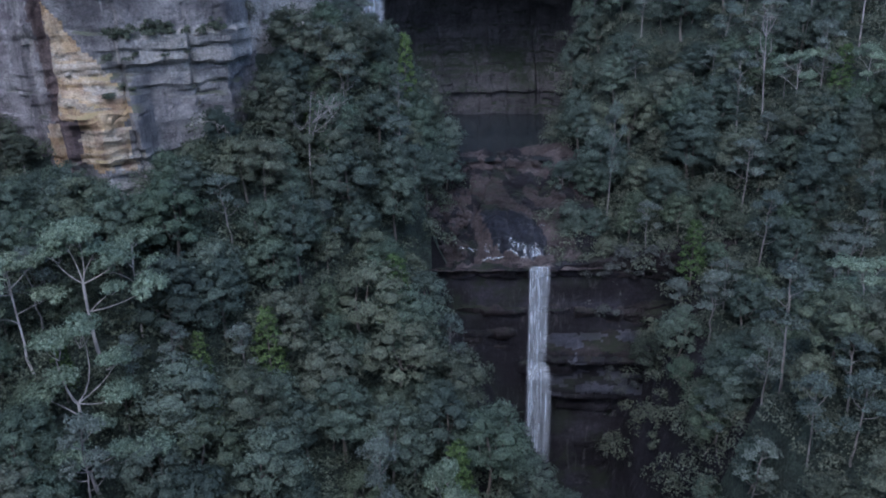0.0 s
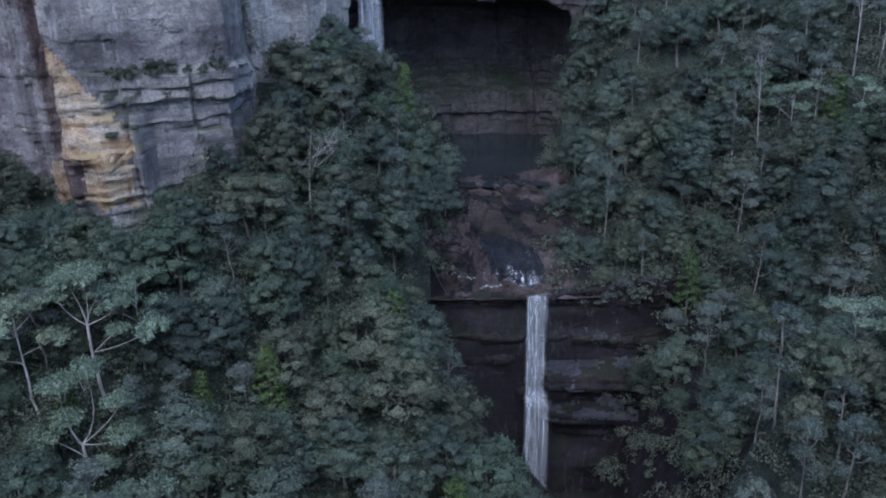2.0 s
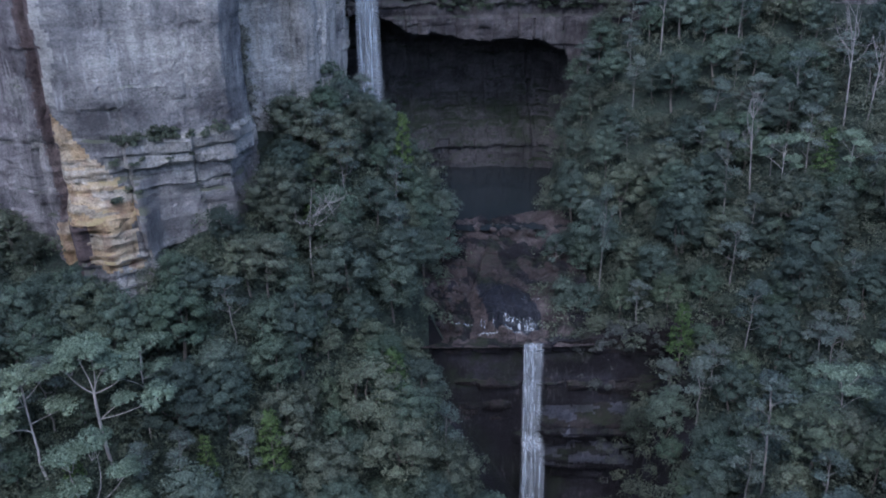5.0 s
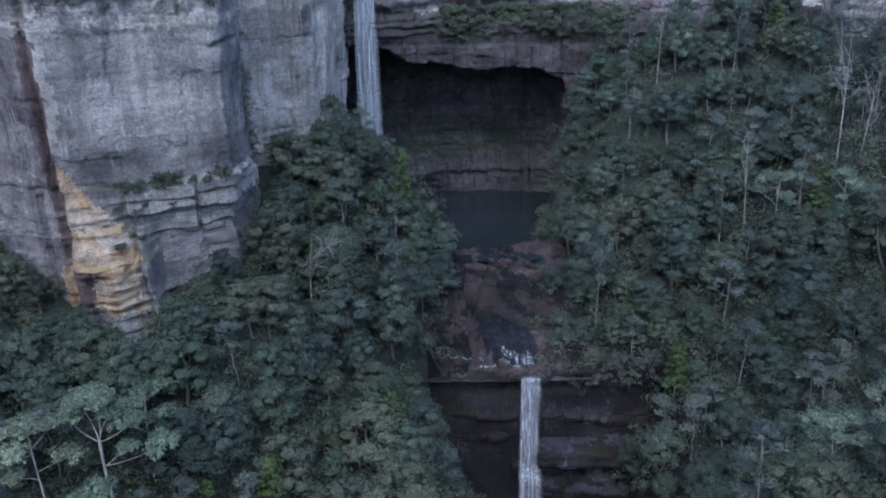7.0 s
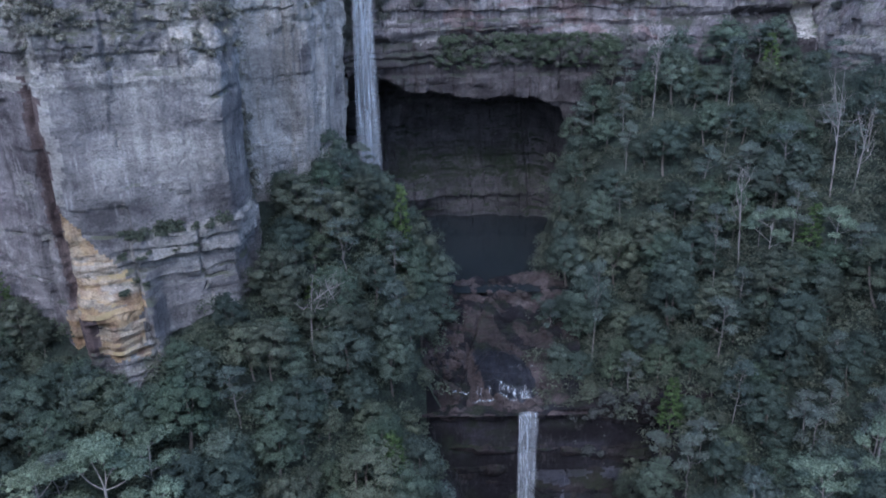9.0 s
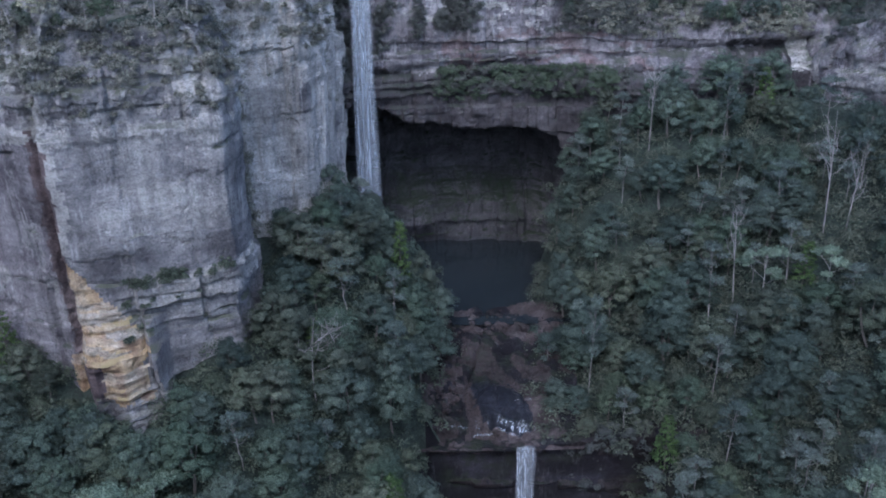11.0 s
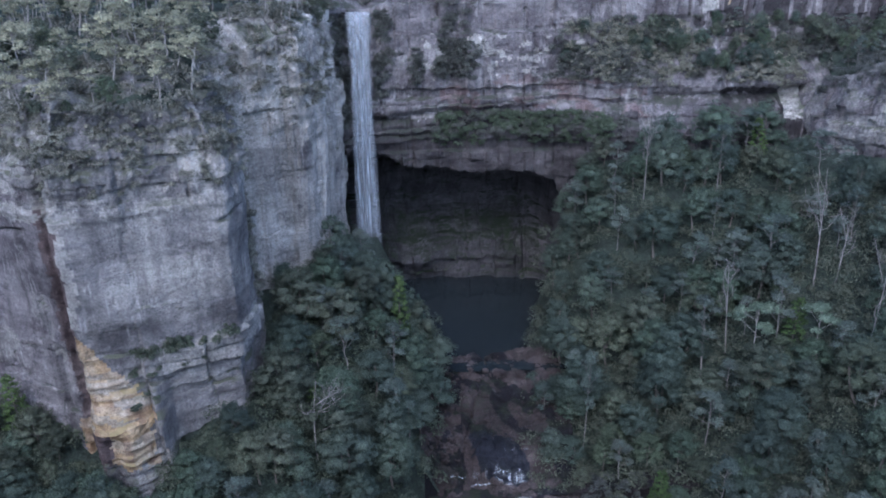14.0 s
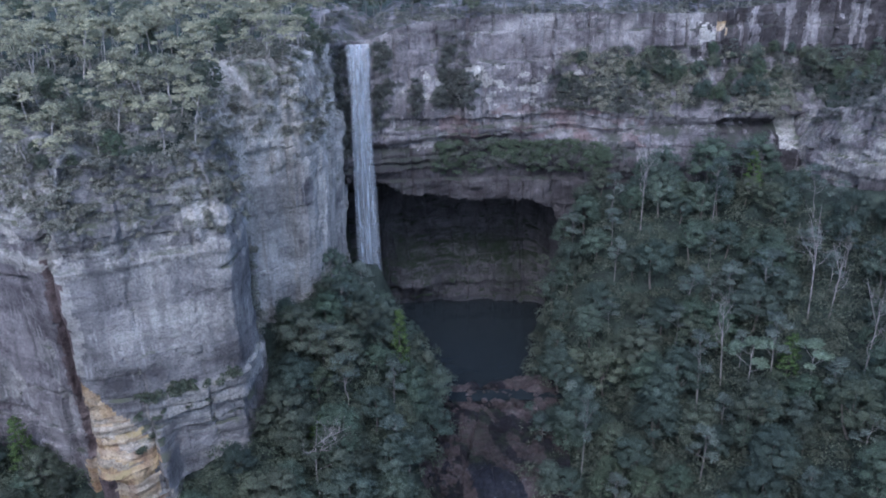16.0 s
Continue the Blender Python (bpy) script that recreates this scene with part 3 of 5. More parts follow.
def back_relief(U, X, Y, Z, top):
    d = slabs(U, Z, 42, 5.0, 1.0, 0.5) + 0.6 * slabs(U, Z, 44, 2.1, 0.8, 0.35) + (0.6 - 0.3 * smooth(45, 47, Z)) * strata(U, Z, 41, (2.2, 5.5), 1.0, 6.0, 0.4) + (0.22 - 0.12 * smooth(45, 47, Z)) * strata(U, Z, 47, (0.6, 1.8), 0.8, 2.6, 0.3)
    d = d + 1.4 * fbm(U * 0.06, Z * 0.08, 0 * U, 51) + 0.5 * fbm(U * 0.5, Z * 0.4, 0 * U, 53) + 0.15 * fbm(U * 2, Z * 2, 0 * U, 54, 2)
    shelf = 46.4 + 0.6 * vnoise(U * 0.12, 0 * U, 0 * U, 55)
    d = d + 1.3 * smooth(shelf, shelf - 0.4, Z) * smooth(3, 7, X) + 0.9 * smooth(36.4, 35.8, Z)
    d = d + (3.5 * smooth(22, 31, X) + 3.0 * smooth(40, 50, X)) * smooth(46.0, 38.0, Z) - 1.0 * np.exp(-((Z - 36.0) / 1.2) ** 2) * smooth(46, 50, X)
    step = 33.6 + 0.5 * vnoise(U * 0.2, 0 * U, 0 * U, 56) + 0.06 * X
    d = d - 1.0 * np.exp(-((Z - step) / 0.6) ** 2) + 2.0 * smooth(step, step - 4.5, Z)
    d = d - 1.1 * np.exp(-((Z - 30.2 - 0.3 * vnoise(U * 0.3, 0 * U, 0 * U, 58)) / 0.35) ** 2) * smooth(10, 4, X)
    d = d - 0.9 * smooth(29.6, 29.2, Z + 0.4 * vnoise(U * 0.25, 0 * U, 0 * U, 69)) + 0.8 * smooth(27.6, 27.2, Z) - 0.5 * np.exp(-((Z - 31.4 - 0.04 * X) / 0.3) ** 2)
    roof = cave_roof(X) + 0.6 * vnoise(X * 0.25, 0 * X, 0 * X, 57) + 0.35 * vnoise(X * 0.9, 0 * X, 0 * X, 59)
    hollow = smooth(0, 1.2, roof - Z)
    lining = 0.6 * strata(U, Z, 49, (2.0, 5.0), 1.8, 7.0, 0.2) + 1.5 * fbm(U * 0.2, Z * 0.25, 0 * U, 60)
    d = d - hollow * (15.0 * (1 - 0.45 * smooth(15, 1, Z)) * smooth(27, 18, X) - lining)
    d = d - 1.2 * np.exp(-((X + 10.5) / 2.4) ** 2) * smooth(30, 45, Z)
    return d


def back_choose(mid):
    x, y, z = mid[:, 0], mid[:, 1], mid[:, 2]
    w = fbm(x * 0.3, y * 0.2, z * 0.3, 36)
    # damp rock of the hollow, darkened so its colour carries the cave's shade
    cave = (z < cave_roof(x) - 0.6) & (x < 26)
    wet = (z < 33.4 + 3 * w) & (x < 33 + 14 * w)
    red = (z > 33) & (z < 38.5 + 3 * w) & (x > 2 + 6 * w) & (x < 36) & (fbm(x * 0.3, y * 0.3, z * 0.7, 38) > 0.05)
    pale = (z > 39) & (z < 46.4) & (x > -4) & (x < 34) & (fbm(x * 0.55, y * 0.4, z * 0.9, 37) > 0.2)
    pale = pale | ((z > 33) & (z < 38) & (x > 57 + w) & (x < 60 + w))
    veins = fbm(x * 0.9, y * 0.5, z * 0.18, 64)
    # painted shade under the overhang below z 37.5; dark rock above z 45
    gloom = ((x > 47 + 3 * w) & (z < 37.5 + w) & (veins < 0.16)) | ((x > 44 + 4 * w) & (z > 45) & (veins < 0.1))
    fresh = (x > 44.8 + w) & (x < 49.6 + w) & (z > 49.0 + 0.3 * (x - 46)) & (z < 52.2) & (fbm(x * 0.4, y * 0.4, z * 0.2, 66) > -0.12)
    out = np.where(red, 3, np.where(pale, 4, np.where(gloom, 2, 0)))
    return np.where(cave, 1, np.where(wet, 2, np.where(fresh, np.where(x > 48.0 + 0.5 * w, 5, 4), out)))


tagged(cliff("cliff_back", BACK_RIM, -3, back_relief, [BACK, CAVE, WET_SHADED, RED, CREAM, FRESH], back_choose, cap=24.0), "banded grey and rust-red sandstone cliff over a dark cave", "cliff")


def east_relief(U, X, Y, Z, top):
    d = slabs(U, Z, 62, 4.0, 1.6, 0.5) + 0.5 * strata(U, Z, 61, (2.0, 5.0), 1.2, 5.0, 0.5) + 0.5 * strata(U, Z, 67, (0.6, 1.6), 0.9, 2.2, 0.35) + 0.6 * slabs(U, Z, 68, 1.7, 0.9, 0.4) + 1.8 * fbm(U * 0.08, Z * 0.08, 0 * U, 63) + 0.7 * fbm(U * 0.4, Z * 0.4, 0 * U, 65)
    return d - 2.0 * smooth(5, 0, top)


tagged(cliff("cliff_east", EAST_RIM, 8, east_relief, [ROCK, BACK], lambda m: np.where(fbm(m[:, 0] * 0.3, m[:, 1] * 0.3, m[:, 2] * 0.3, 39) > 0.0, 1, 0), caprise=0.15), "pale grey sandstone buttress above the forest", "cliff")


def low_relief(U, X, Y, Z, top):
    d = strata(U, Z, 71, (1.2, 3.0), 1.4, 5.0, 0.5) + 0.4 * strata(U, Z, 75, (0.4, 1.0), 0.9, 3.4, 0.3) + 1.0 * fbm(U * 0.1, Z * 0.1, 0 * U, 73) + 0.3 * fbm(U * 0.4, Z * 0.6, 0 * U, 74)
    d = d - 1.2 * smooth(-10.2, -10.8, Z) + 1.2 * smooth(-12.0, -14.5, Z) - 1.3 * np.exp(-((Z + 16.0) / 0.9) ** 2)
    east, west = smooth(11, 14, X), smooth(10, 7, X)
    d = d + east * (1.9 * smooth(-16.8, -19.6, Z) - 1.2 * smooth(-20.4, -21.4, Z) + 0.9 * smooth(-22.6, -25.0, Z) - 1.6 * smooth(-25.4, -26.6, Z))
    d = d + west * (1.3 * smooth(-16.5, -17.2, Z) - 2.6 * smooth(-19.5, -20.2, Z))
    return d


def low_choose(mid):
    x, z = mid[:, 0], mid[:, 2]
    w = fbm(x * 0.35, mid[:, 1] * 0.3, z * 0.5, 76)
    # wet ledges, with the sky's bluish gleam painted into their pale colour
    sheen = (x > 11.8) & (((z < -16.9 + w) & (z > -20.4)) | ((z < -22.6 + w) & (z > -25.2))) & (fbm(x * 0.5, mid[:, 1] * 0.5, z * 1.4, 79) > 0.0)
    # DAMP above, DARK below: light and gorge shade put into the rock colours
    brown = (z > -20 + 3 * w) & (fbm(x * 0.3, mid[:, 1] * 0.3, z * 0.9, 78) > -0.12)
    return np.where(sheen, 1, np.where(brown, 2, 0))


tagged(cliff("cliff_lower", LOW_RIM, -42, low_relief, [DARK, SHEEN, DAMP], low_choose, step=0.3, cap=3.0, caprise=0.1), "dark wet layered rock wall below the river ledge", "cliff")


# ---- river bed, pool ----
def bed_height(X, Y):
    t = Y - 0.1 * (X - 6)
    Z = np.interp(t, [85, 88.4, 88.9, 90.2, 93.0, 100, 104, 106.3, 108.5, 111], [-8.9, -8.5, -7.6, -6.4, -4.2, -2.0, -0.6, 0.35, 0.2, -1.8])
    rough = (0.12 + 0.88 * smooth(85.9, 87.4, Y)) * (0.55 + 0.45 * np.maximum(smooth(3.5, 1.5, X), np.maximum(smooth(102, 104, Y), smooth(89, 88, Y))))
    Z = Z + rough * (1.1 * strata(X + 0.4 * Y, Y * 0.9, 81, (0.8, 2.0), 1.1, 2.4, 0.5) + 0.9 * fbm(X * 0.5, Y * 0.5, 0 * X, 83) + 0.5 * fbm(X * 1.6, Y * 1.6, 0 * X, 85))
    Z = Z - 0.8 * np.exp(-((X - 3.2 - 0.28 * (Y - 90)) / 0.25) ** 2) * smooth(89, 91, Y) * smooth(102, 99, Y)
    Z = Z + 1.2 * smooth(1.0, -3, X) * smooth(87, 90, Y) + 1.0 * smooth(12.8, 16, X) * smooth(87, 90, Y)
    slab = smooth(1.1, 0.8, np.hypot((X - 8.9) / 4.0, np.where(Y > 90, (Y - 90) / 3.4, (90 - Y) / 1.1)))
    return Z + 0.75 * slab


def build_river_bed():
    ax, ay = np.arange(-7, 19.5, 0.2), np.arange(85.6, 110.5, 0.2)
    X, Y = np.meshgrid(ax, ay, indexing="ij")
    V = np.stack([X, Y, bed_height(X, Y)], -1).reshape(-1, 3)
    F = grid_faces(len(ax), len(ay))
    mid = V[F].mean(1)
    x, y = mid[:, 0], mid[:, 1]
    wet = (np.abs((x - 9.2 + 0.35 * (y - 90)) / 4.2) ** 3 + np.where(y > 90, (y - 90) / 4.0, (90 - y) / 1.6) ** 2) + 0.9 * fbm(x * 0.45, y * 0.45, 0 * x, 88) + 0.5 * fbm(x * 1.5, y * 1.5, 0 * x, 89) < 0.95
    damp = (fbm(x * 0.35 + 0.2 * y, y * 0.25, 0 * x, 90) > 0.2) | ((x < 4) & (fbm(x * 0.9, y * 0.9, 0 * x, 91) > 0.05))
    tagged(piece("river_bed", V, F, [BED, SLAB, DARK], flat=True, picks=np.where(wet, 1, np.where(damp, 2, 0))), "red-brown stepped rock river bed with a dark wet slab", "rock", kind="structure")


build_river_bed()


def boulder(seed):
    rng = np.random.default_rng(seed)
    bm = bmesh.new()
    bmesh.ops.create_icosphere(bm, subdivisions=2, radius=1.0)
    axes = rng.normal(size=(10, 3))
    axes /= np.linalg.norm(axes, axis=1)[:, None]
    cuts = rng.uniform(0.42, 0.78, 10)
    for v in bm.verts:
        p = np.array(v.co)
        for a, c in zip(axes, cuts):
            over = p @ a - c
            if over > 0:
                p = p - a * over * 0.92
        v.co = Vector(p * np.array([1.0, 0.8, 0.6]))
    me = bpy.data.meshes.new("boulder")
    bm.to_mesh(me)
    bm.free()
    me.materials.append(BED)
    return me


BOULDERS = [boulder(900 + k) for k in range(5)]
rng = np.random.default_rng(44)
for k in range(210):
    if k < 120:
        x, y = rng.uniform(-4.5, 3.4), rng.uniform(86.9, 96)
    elif k < 194:
        x, y = rng.uniform(0, 14.5), rng.uniform(102.5, 107.4)
    else:
        x, y = rng.uniform(12.5, 16), rng.uniform(88, 100)
    r = rng.uniform(0.22, 0.7) * (1.5 if rng.uniform() < 0.15 else 1)
    ob = new("boulder", BOULDERS[rng.integers(5)])
    ob.matrix_basis = Matrix.LocRotScale((x, y, float(bed_height(np.array(x), np.array(y))) + 0.38 * r), Euler((rng.normal() * 0.25, rng.normal() * 0.25, rng.uniform(0, 6.3))), (r, r, r))
    tagged(ob, "angular red-brown boulder lying in the rocky river bed", "boulder", "boulders in the river bed")
px, py = np.meshgrid(np.linspace(-12, 24, 60), np.linspace(104, 146, 60), indexing="ij")
tagged(piece("water", np.stack([px, py, 0.0 * px + 0.02 * vnoise(px, py, 0 * px, 2)], -1).reshape(-1, 3), grid_faces(60, 60), POOL), "still dark green plunge pool under the cave", "water", kind="structure")


# ---- falling water: a sheet of separate strands ----
def strand(x, width, y_of, z_top, z_end, sway, seed, spread=0.15):
    z = np.linspace(z_top, z_end, 70)
    s = (z_top - z) / (z_top - z_end)
    cx = x * (1 + spread * s) + sway * fbm(z * 0.05, 0 * z + seed, 0 * z, seed) + 0.03 * vnoise(z * 0.4, 0 * z, 0 * z, seed + 1)
    half = 0.5 * width * (0.8 + 0.45 * s + 0.15 * vnoise(z * 0.12, 0 * z, 0 * z, seed + 2))
    y = y_of(z) + 0.15 * vnoise(z * 0.1, 0 * z, 0 * z, seed + 3)
    ang = np.linspace(0, 2 * np.pi, 8, endpoint=False)
    V = np.stack([cx[:, None] + half[:, None] * np.cos(ang), y[:, None] + 0.35 * half[:, None] * np.sin(ang), np.repeat(z[:, None], 8, 1)], -1)
    idx = np.arange(70 * 8).reshape(70, 8)
    nx = np.roll(idx, -1, 1)
    return V.reshape(-1, 3), np.stack([idx[:-1], nx[:-1], nx[1:], idx[1:]], -1).reshape(-1, 4)


def waterfall(x, y_of, z_top, z_end, half, wider, count, seed, label):
    base = tagged(new("waterfall"), label, "waterfall")
    base.location = (x, y_of(np.array([z_end]))[0], z_end)
    rng = np.random.default_rng(seed)
    for k in range(6):
        off = half * (0.28 * k - 0.7)
        v, f = strand(off, half * 0.85, y_of, z_top - 0.1, z_end, 0.2, seed * 17 + k, 0.08)
        v[:, 0] *= wider(v[:, 2])
        piece("veil", v - np.array([0, base.location.y - 0.1, z_end]), f, VEIL, base)
    for k in range(count):
        off = half * rng.choice([rng.uniform(-0.9, -0.6), rng.uniform(-0.35, 0.25), rng.uniform(-0.85, 0.8), rng.uniform(-0.85, 0.8)])
        v, f = strand(off, rng.uniform(0.05, 0.16) * half, y_of, z_top - rng.uniform(0, 0.15), z_end + rng.uniform(0, 1.5), 0.25, seed * 31 + k, 0.1)
        v[:, 0] *= wider(v[:, 2])
        piece("strand", v - np.array([0, base.location.y + 0.35, z_end]), f, FALLING, base)
    return base


waterfall(-10.6, lambda z: 129.7 - 0.39 * np.sqrt(np.clip(50.5 - z, 0, 60)), 50.4, -0.5, 1.85, lambda z: 1 - 0.12 * smooth(49, 42, z) + 0.1 * smooth(40, 15, z), 22, 3,
          "tall white waterfall dropping from the cliff rim into the pool")
waterfall(11.6, lambda z: 85.6 - 0.3 * np.sqrt(np.clip(-8.5 - z, 0, 60)) - 1.1 * smooth(-21.2, -22.6, z), -8.4, -37.2, 1.25, lambda z: 1 + 0.1 * smooth(-21, -22.5, z), 18, 5,
          "white waterfall over dark rock, broken by a ledge")


def cascade():
    """Short white chutes over the lip of the wet slab, and the foam line at its foot."""
    base = tagged(new("cascade"), "low white cascade over the edge of a dark wet slab", "waterfall")
    rng = np.random.default_rng(12)
    base.location = (8.9, 88.6, -8.4)
    for k in range(60):
        x = rng.choice([rng.uniform(5.0, 12.6), rng.normal(9.0, 0.8), rng.normal(11.6, 0.6)])
        y0 = 89.35 - rng.uniform(0, 0.3)
        y0 = y0 + rng.uniform(-0.2, 0.3)
        top = float(bed_height(np.array(x), np.array(y0))) + 0.06
        n = 9
        s = np.linspace(0, 1, n)
        yy = y0 - rng.uniform(0.2, 0.6) * s
        path = np.stack([x + 0.05 * rng.normal(size=n), yy, np.maximum(bed_height(np.full(n, x), yy) + 0.06, top - 0.8 * s ** 1.5)], 1)
        v, f = lathe_tube(path, rng.uniform(0.02, 0.09) * (0.5 + 0.9 * s), 6)
        piece("chute", v - np.array(base.location), f, FALLING, base)
    for x0, x1, y in ((1.2, 4.2, 88.5), (4.6, 7.7, 88.25), (7.9, 10.6, 88.15), (10.9, 12.4, 88.35)):
        xs = np.linspace(x0, x1, 14)
        ys = y + 0.08 * vnoise(xs * 2, 0 * xs, 0 * xs, 4)
        path = np.stack([xs, ys, bed_height(xs, ys) + 0.1], 1)
        v, f = lathe_tube(path, 0.15 * np.sin(np.linspace(0.15, 2.99, 14)) + 0.02, 6)
        piece("foam", v - np.array(base.location), f, FALLING, base)
    for k in range(4):
        x, y = rng.uniform(9.5, 12.8), rng.uniform(90.5, 93.0)
        path = np.stack([x + np.linspace(-0.35, 0.35, 6), y + 0.1 * rng.normal(size=6), np.zeros(6)], 1)
        path[:, 2] = bed_height(path[:, 0], path[:, 1]) + 0.05
        v, f = lathe_tube(path, np.array([0.01, 0.04, 0.05, 0.05, 0.03, 0.01]), 6)
        piece("riffle", v - np.array(base.location), f, FALLING, base)


cascade()


# ---- trees ----
def sprays(rng, points, soft, size, flop=0.55):
    """One small leafy spray at each point; its shading follows the rounded mass it belongs to."""
    count = len(points)
    n = unit(soft + rng.normal(size=(count, 3)) * flop)
    a = unit(np.cross(n, rng.normal(size=(count, 3))))
    b = np.cross(n, a)
    la = size * rng.uniform(0.55, 1.45, (count, 1))
    wb = la * rng.uniform(0.5, 0.85, (count, 1))
    V = np.stack([points + a * la * 1.2, points + b * wb - a * la * 0.6, points - b * wb - a * la * 0.6 - n * la * 0.2], 1)
    back = (np.cross(V[:, 1] - V[:, 0], V[:, 2] - V[:, 0]) * soft).sum(1) < 0
    V[back] = V[back][:, ::-1]
    N = unit(soft[:, None] + 0.3 * n[:, None] + np.zeros((1, 3, 1)))
    return V.reshape(-1, 3), N.reshape(-1, 3), np.arange(count * 3).reshape(-1, 3)


def unit_ball(fine):
    bm = bmesh.new()
    bmesh.ops.create_icosphere(bm, subdivisions=fine, radius=1.0)
    v, f = np.array([q.co[:] for q in bm.verts]), np.array([[q.index for q in p.verts] for p in bm.faces])
    bm.free()
    return v, f


BALLS = [unit_ball(1), unit_ball(2)]


def heart(centre, r, flat, bumps, outward):
    """The close-grown inside of a leafy mass, lumpy and hidden under its sprays."""
    d, f = BALLS[1 if r > 0.62 else 0]
    p = d * (r * (0.8 + 0.2 * np.sin(d @ bumps[0] + bumps[1][0]) * np.sin(d @ bumps[2] + bumps[1][1])))[:, None]
    return centre + p * np.array([1, 1, flat]), unit(0.7 * d + 0.6 * np.array(outward) + np.array([0, 0, 0.2])), f


def leaf_clump(rng, centre, r, flat, count, size, face=(0, 0, 0.5)):
    """A round clump of sprays, mostly over its upper shell."""
    d = unit(rng.normal(size=(count, 3)))
    d[:, 2] = np.where(d[:, 2] < -0.25, -d[:, 2], d[:, 2])
    p = d * r * rng.uniform(0.7, 1.15, (count, 1)) * np.array([1, 1, flat]) + centre
    return sprays(rng, p, unit(0.8 * d + np.array(face)), size)


def lobe(rng, centre, r, flat, count, size, outward=(0, 0, 1)):
    """A lobe of a crown: tufts of fine sprays all over an uneven dome, its underside open."""
    bumps = rng.normal(size=(3, 3)) * 2.6
    tufts = max(4, count // 9)
    d = rng.normal(size=(tufts, 3))
    d[:, 2] = np.abs(d[:, 2]) * 1.1 - 0.4
    d = unit(unit(d) + 0.3 * np.array(outward))
    lump = 1 + 0.25 * np.sin(d @ bumps[0] + bumps[1][0]) * np.sin(d @ bumps[2] + bumps[1][1])
    c = centre + d * (r * lump * rng.uniform(0.74, 1.08, tufts))[:, None] * np.array([1, 1, flat])
    q = rng.normal(size=(tufts, 9, 3))
    p = c[:, None] + q * (0.1 * r + 0.05) * np.array([1, 1, 0.75])
    soft = unit(0.14 * q + 0.32 * d[:, None] + 0.65 * np.array(outward) + np.array([0, 0, 0.2]) + 0.28 * rng.normal(size=(tufts, 9, 3)))
    return [sprays(rng, p.reshape(-1, 3), soft.reshape(-1, 3), size, 0.8), heart(centre - np.array([0, 0, 0.14 * r]), 0.62 * r, flat, bumps, outward)]


def foliage(name, lumps, leaf, parent=None):
    v, f = joined([(q[0], q[2]) for q in lumps])
    return piece(name, v, f, leaf, parent, normals=np.concatenate([q[1] for q in lumps]))


def bough(rng, start, end, r0, r1, bend=0.18, n=7):
    s = np.linspace(0, 1, n)[:, None]
    span = np.linalg.norm(end - start)
    off = rng.normal(size=3) * bend * span
    path = start * (1 - s) + end * s + off * (s * (1 - s)) * 2 + np.array([0, 0, -0.12 * span]) * (s * (1 - s)) * 2
    return lathe_tube(path, r0 + (r1 - r0) * s[:, 0], 6)


def umbrella(rng, wood, crown, root, end, r, thick, size=0.105, rich=1.0):
    """A limb that forks into fine twigs below a domed cap of leaves."""
    wood.append(bough(rng, root, end - np.array([0, 0, 0.25 * r]), thick, thick * 0.4, 0.16, 6))
    fork = root * 0.25 + (end - np.array([0, 0, 0.25 * r])) * 0.75
    for j in range(4):
        a = j * 1.57 + rng.uniform(-0.5, 0.5)
        wood.append(bough(rng, fork, end + np.array([0.75 * r * np.cos(a), 0.75 * r * np.sin(a), 0.12 * r]), thick * 0.45, thick * 0.15, 0.1, 4))
    out = unit(np.array([end[0] - root[0], end[1] - root[1], 0.8 + np.hypot(*(end - root)[:2])]))
    crown += lobe(rng, end + np.array([0, 0, 0.12 * r]), 0.66 * r, 0.74, int(110 * rich * r), size, out)
    turn = rng.uniform(0, 6.28)
    for j in range(6):
        a, far = turn + j * 1.05 + rng.uniform(-0.3, 0.3), rng.uniform(0.5, 0.85) * r
        side = np.array([np.cos(a), np.sin(a), 0.0])
        crown += lobe(rng, end + far * side + np.array([0, 0, rng.uniform(-0.3, 0.12) * r]), rng.uniform(0.34, 0.52) * r, 0.82, int(62 * rich * r), size, unit(out + 0.35 * side))


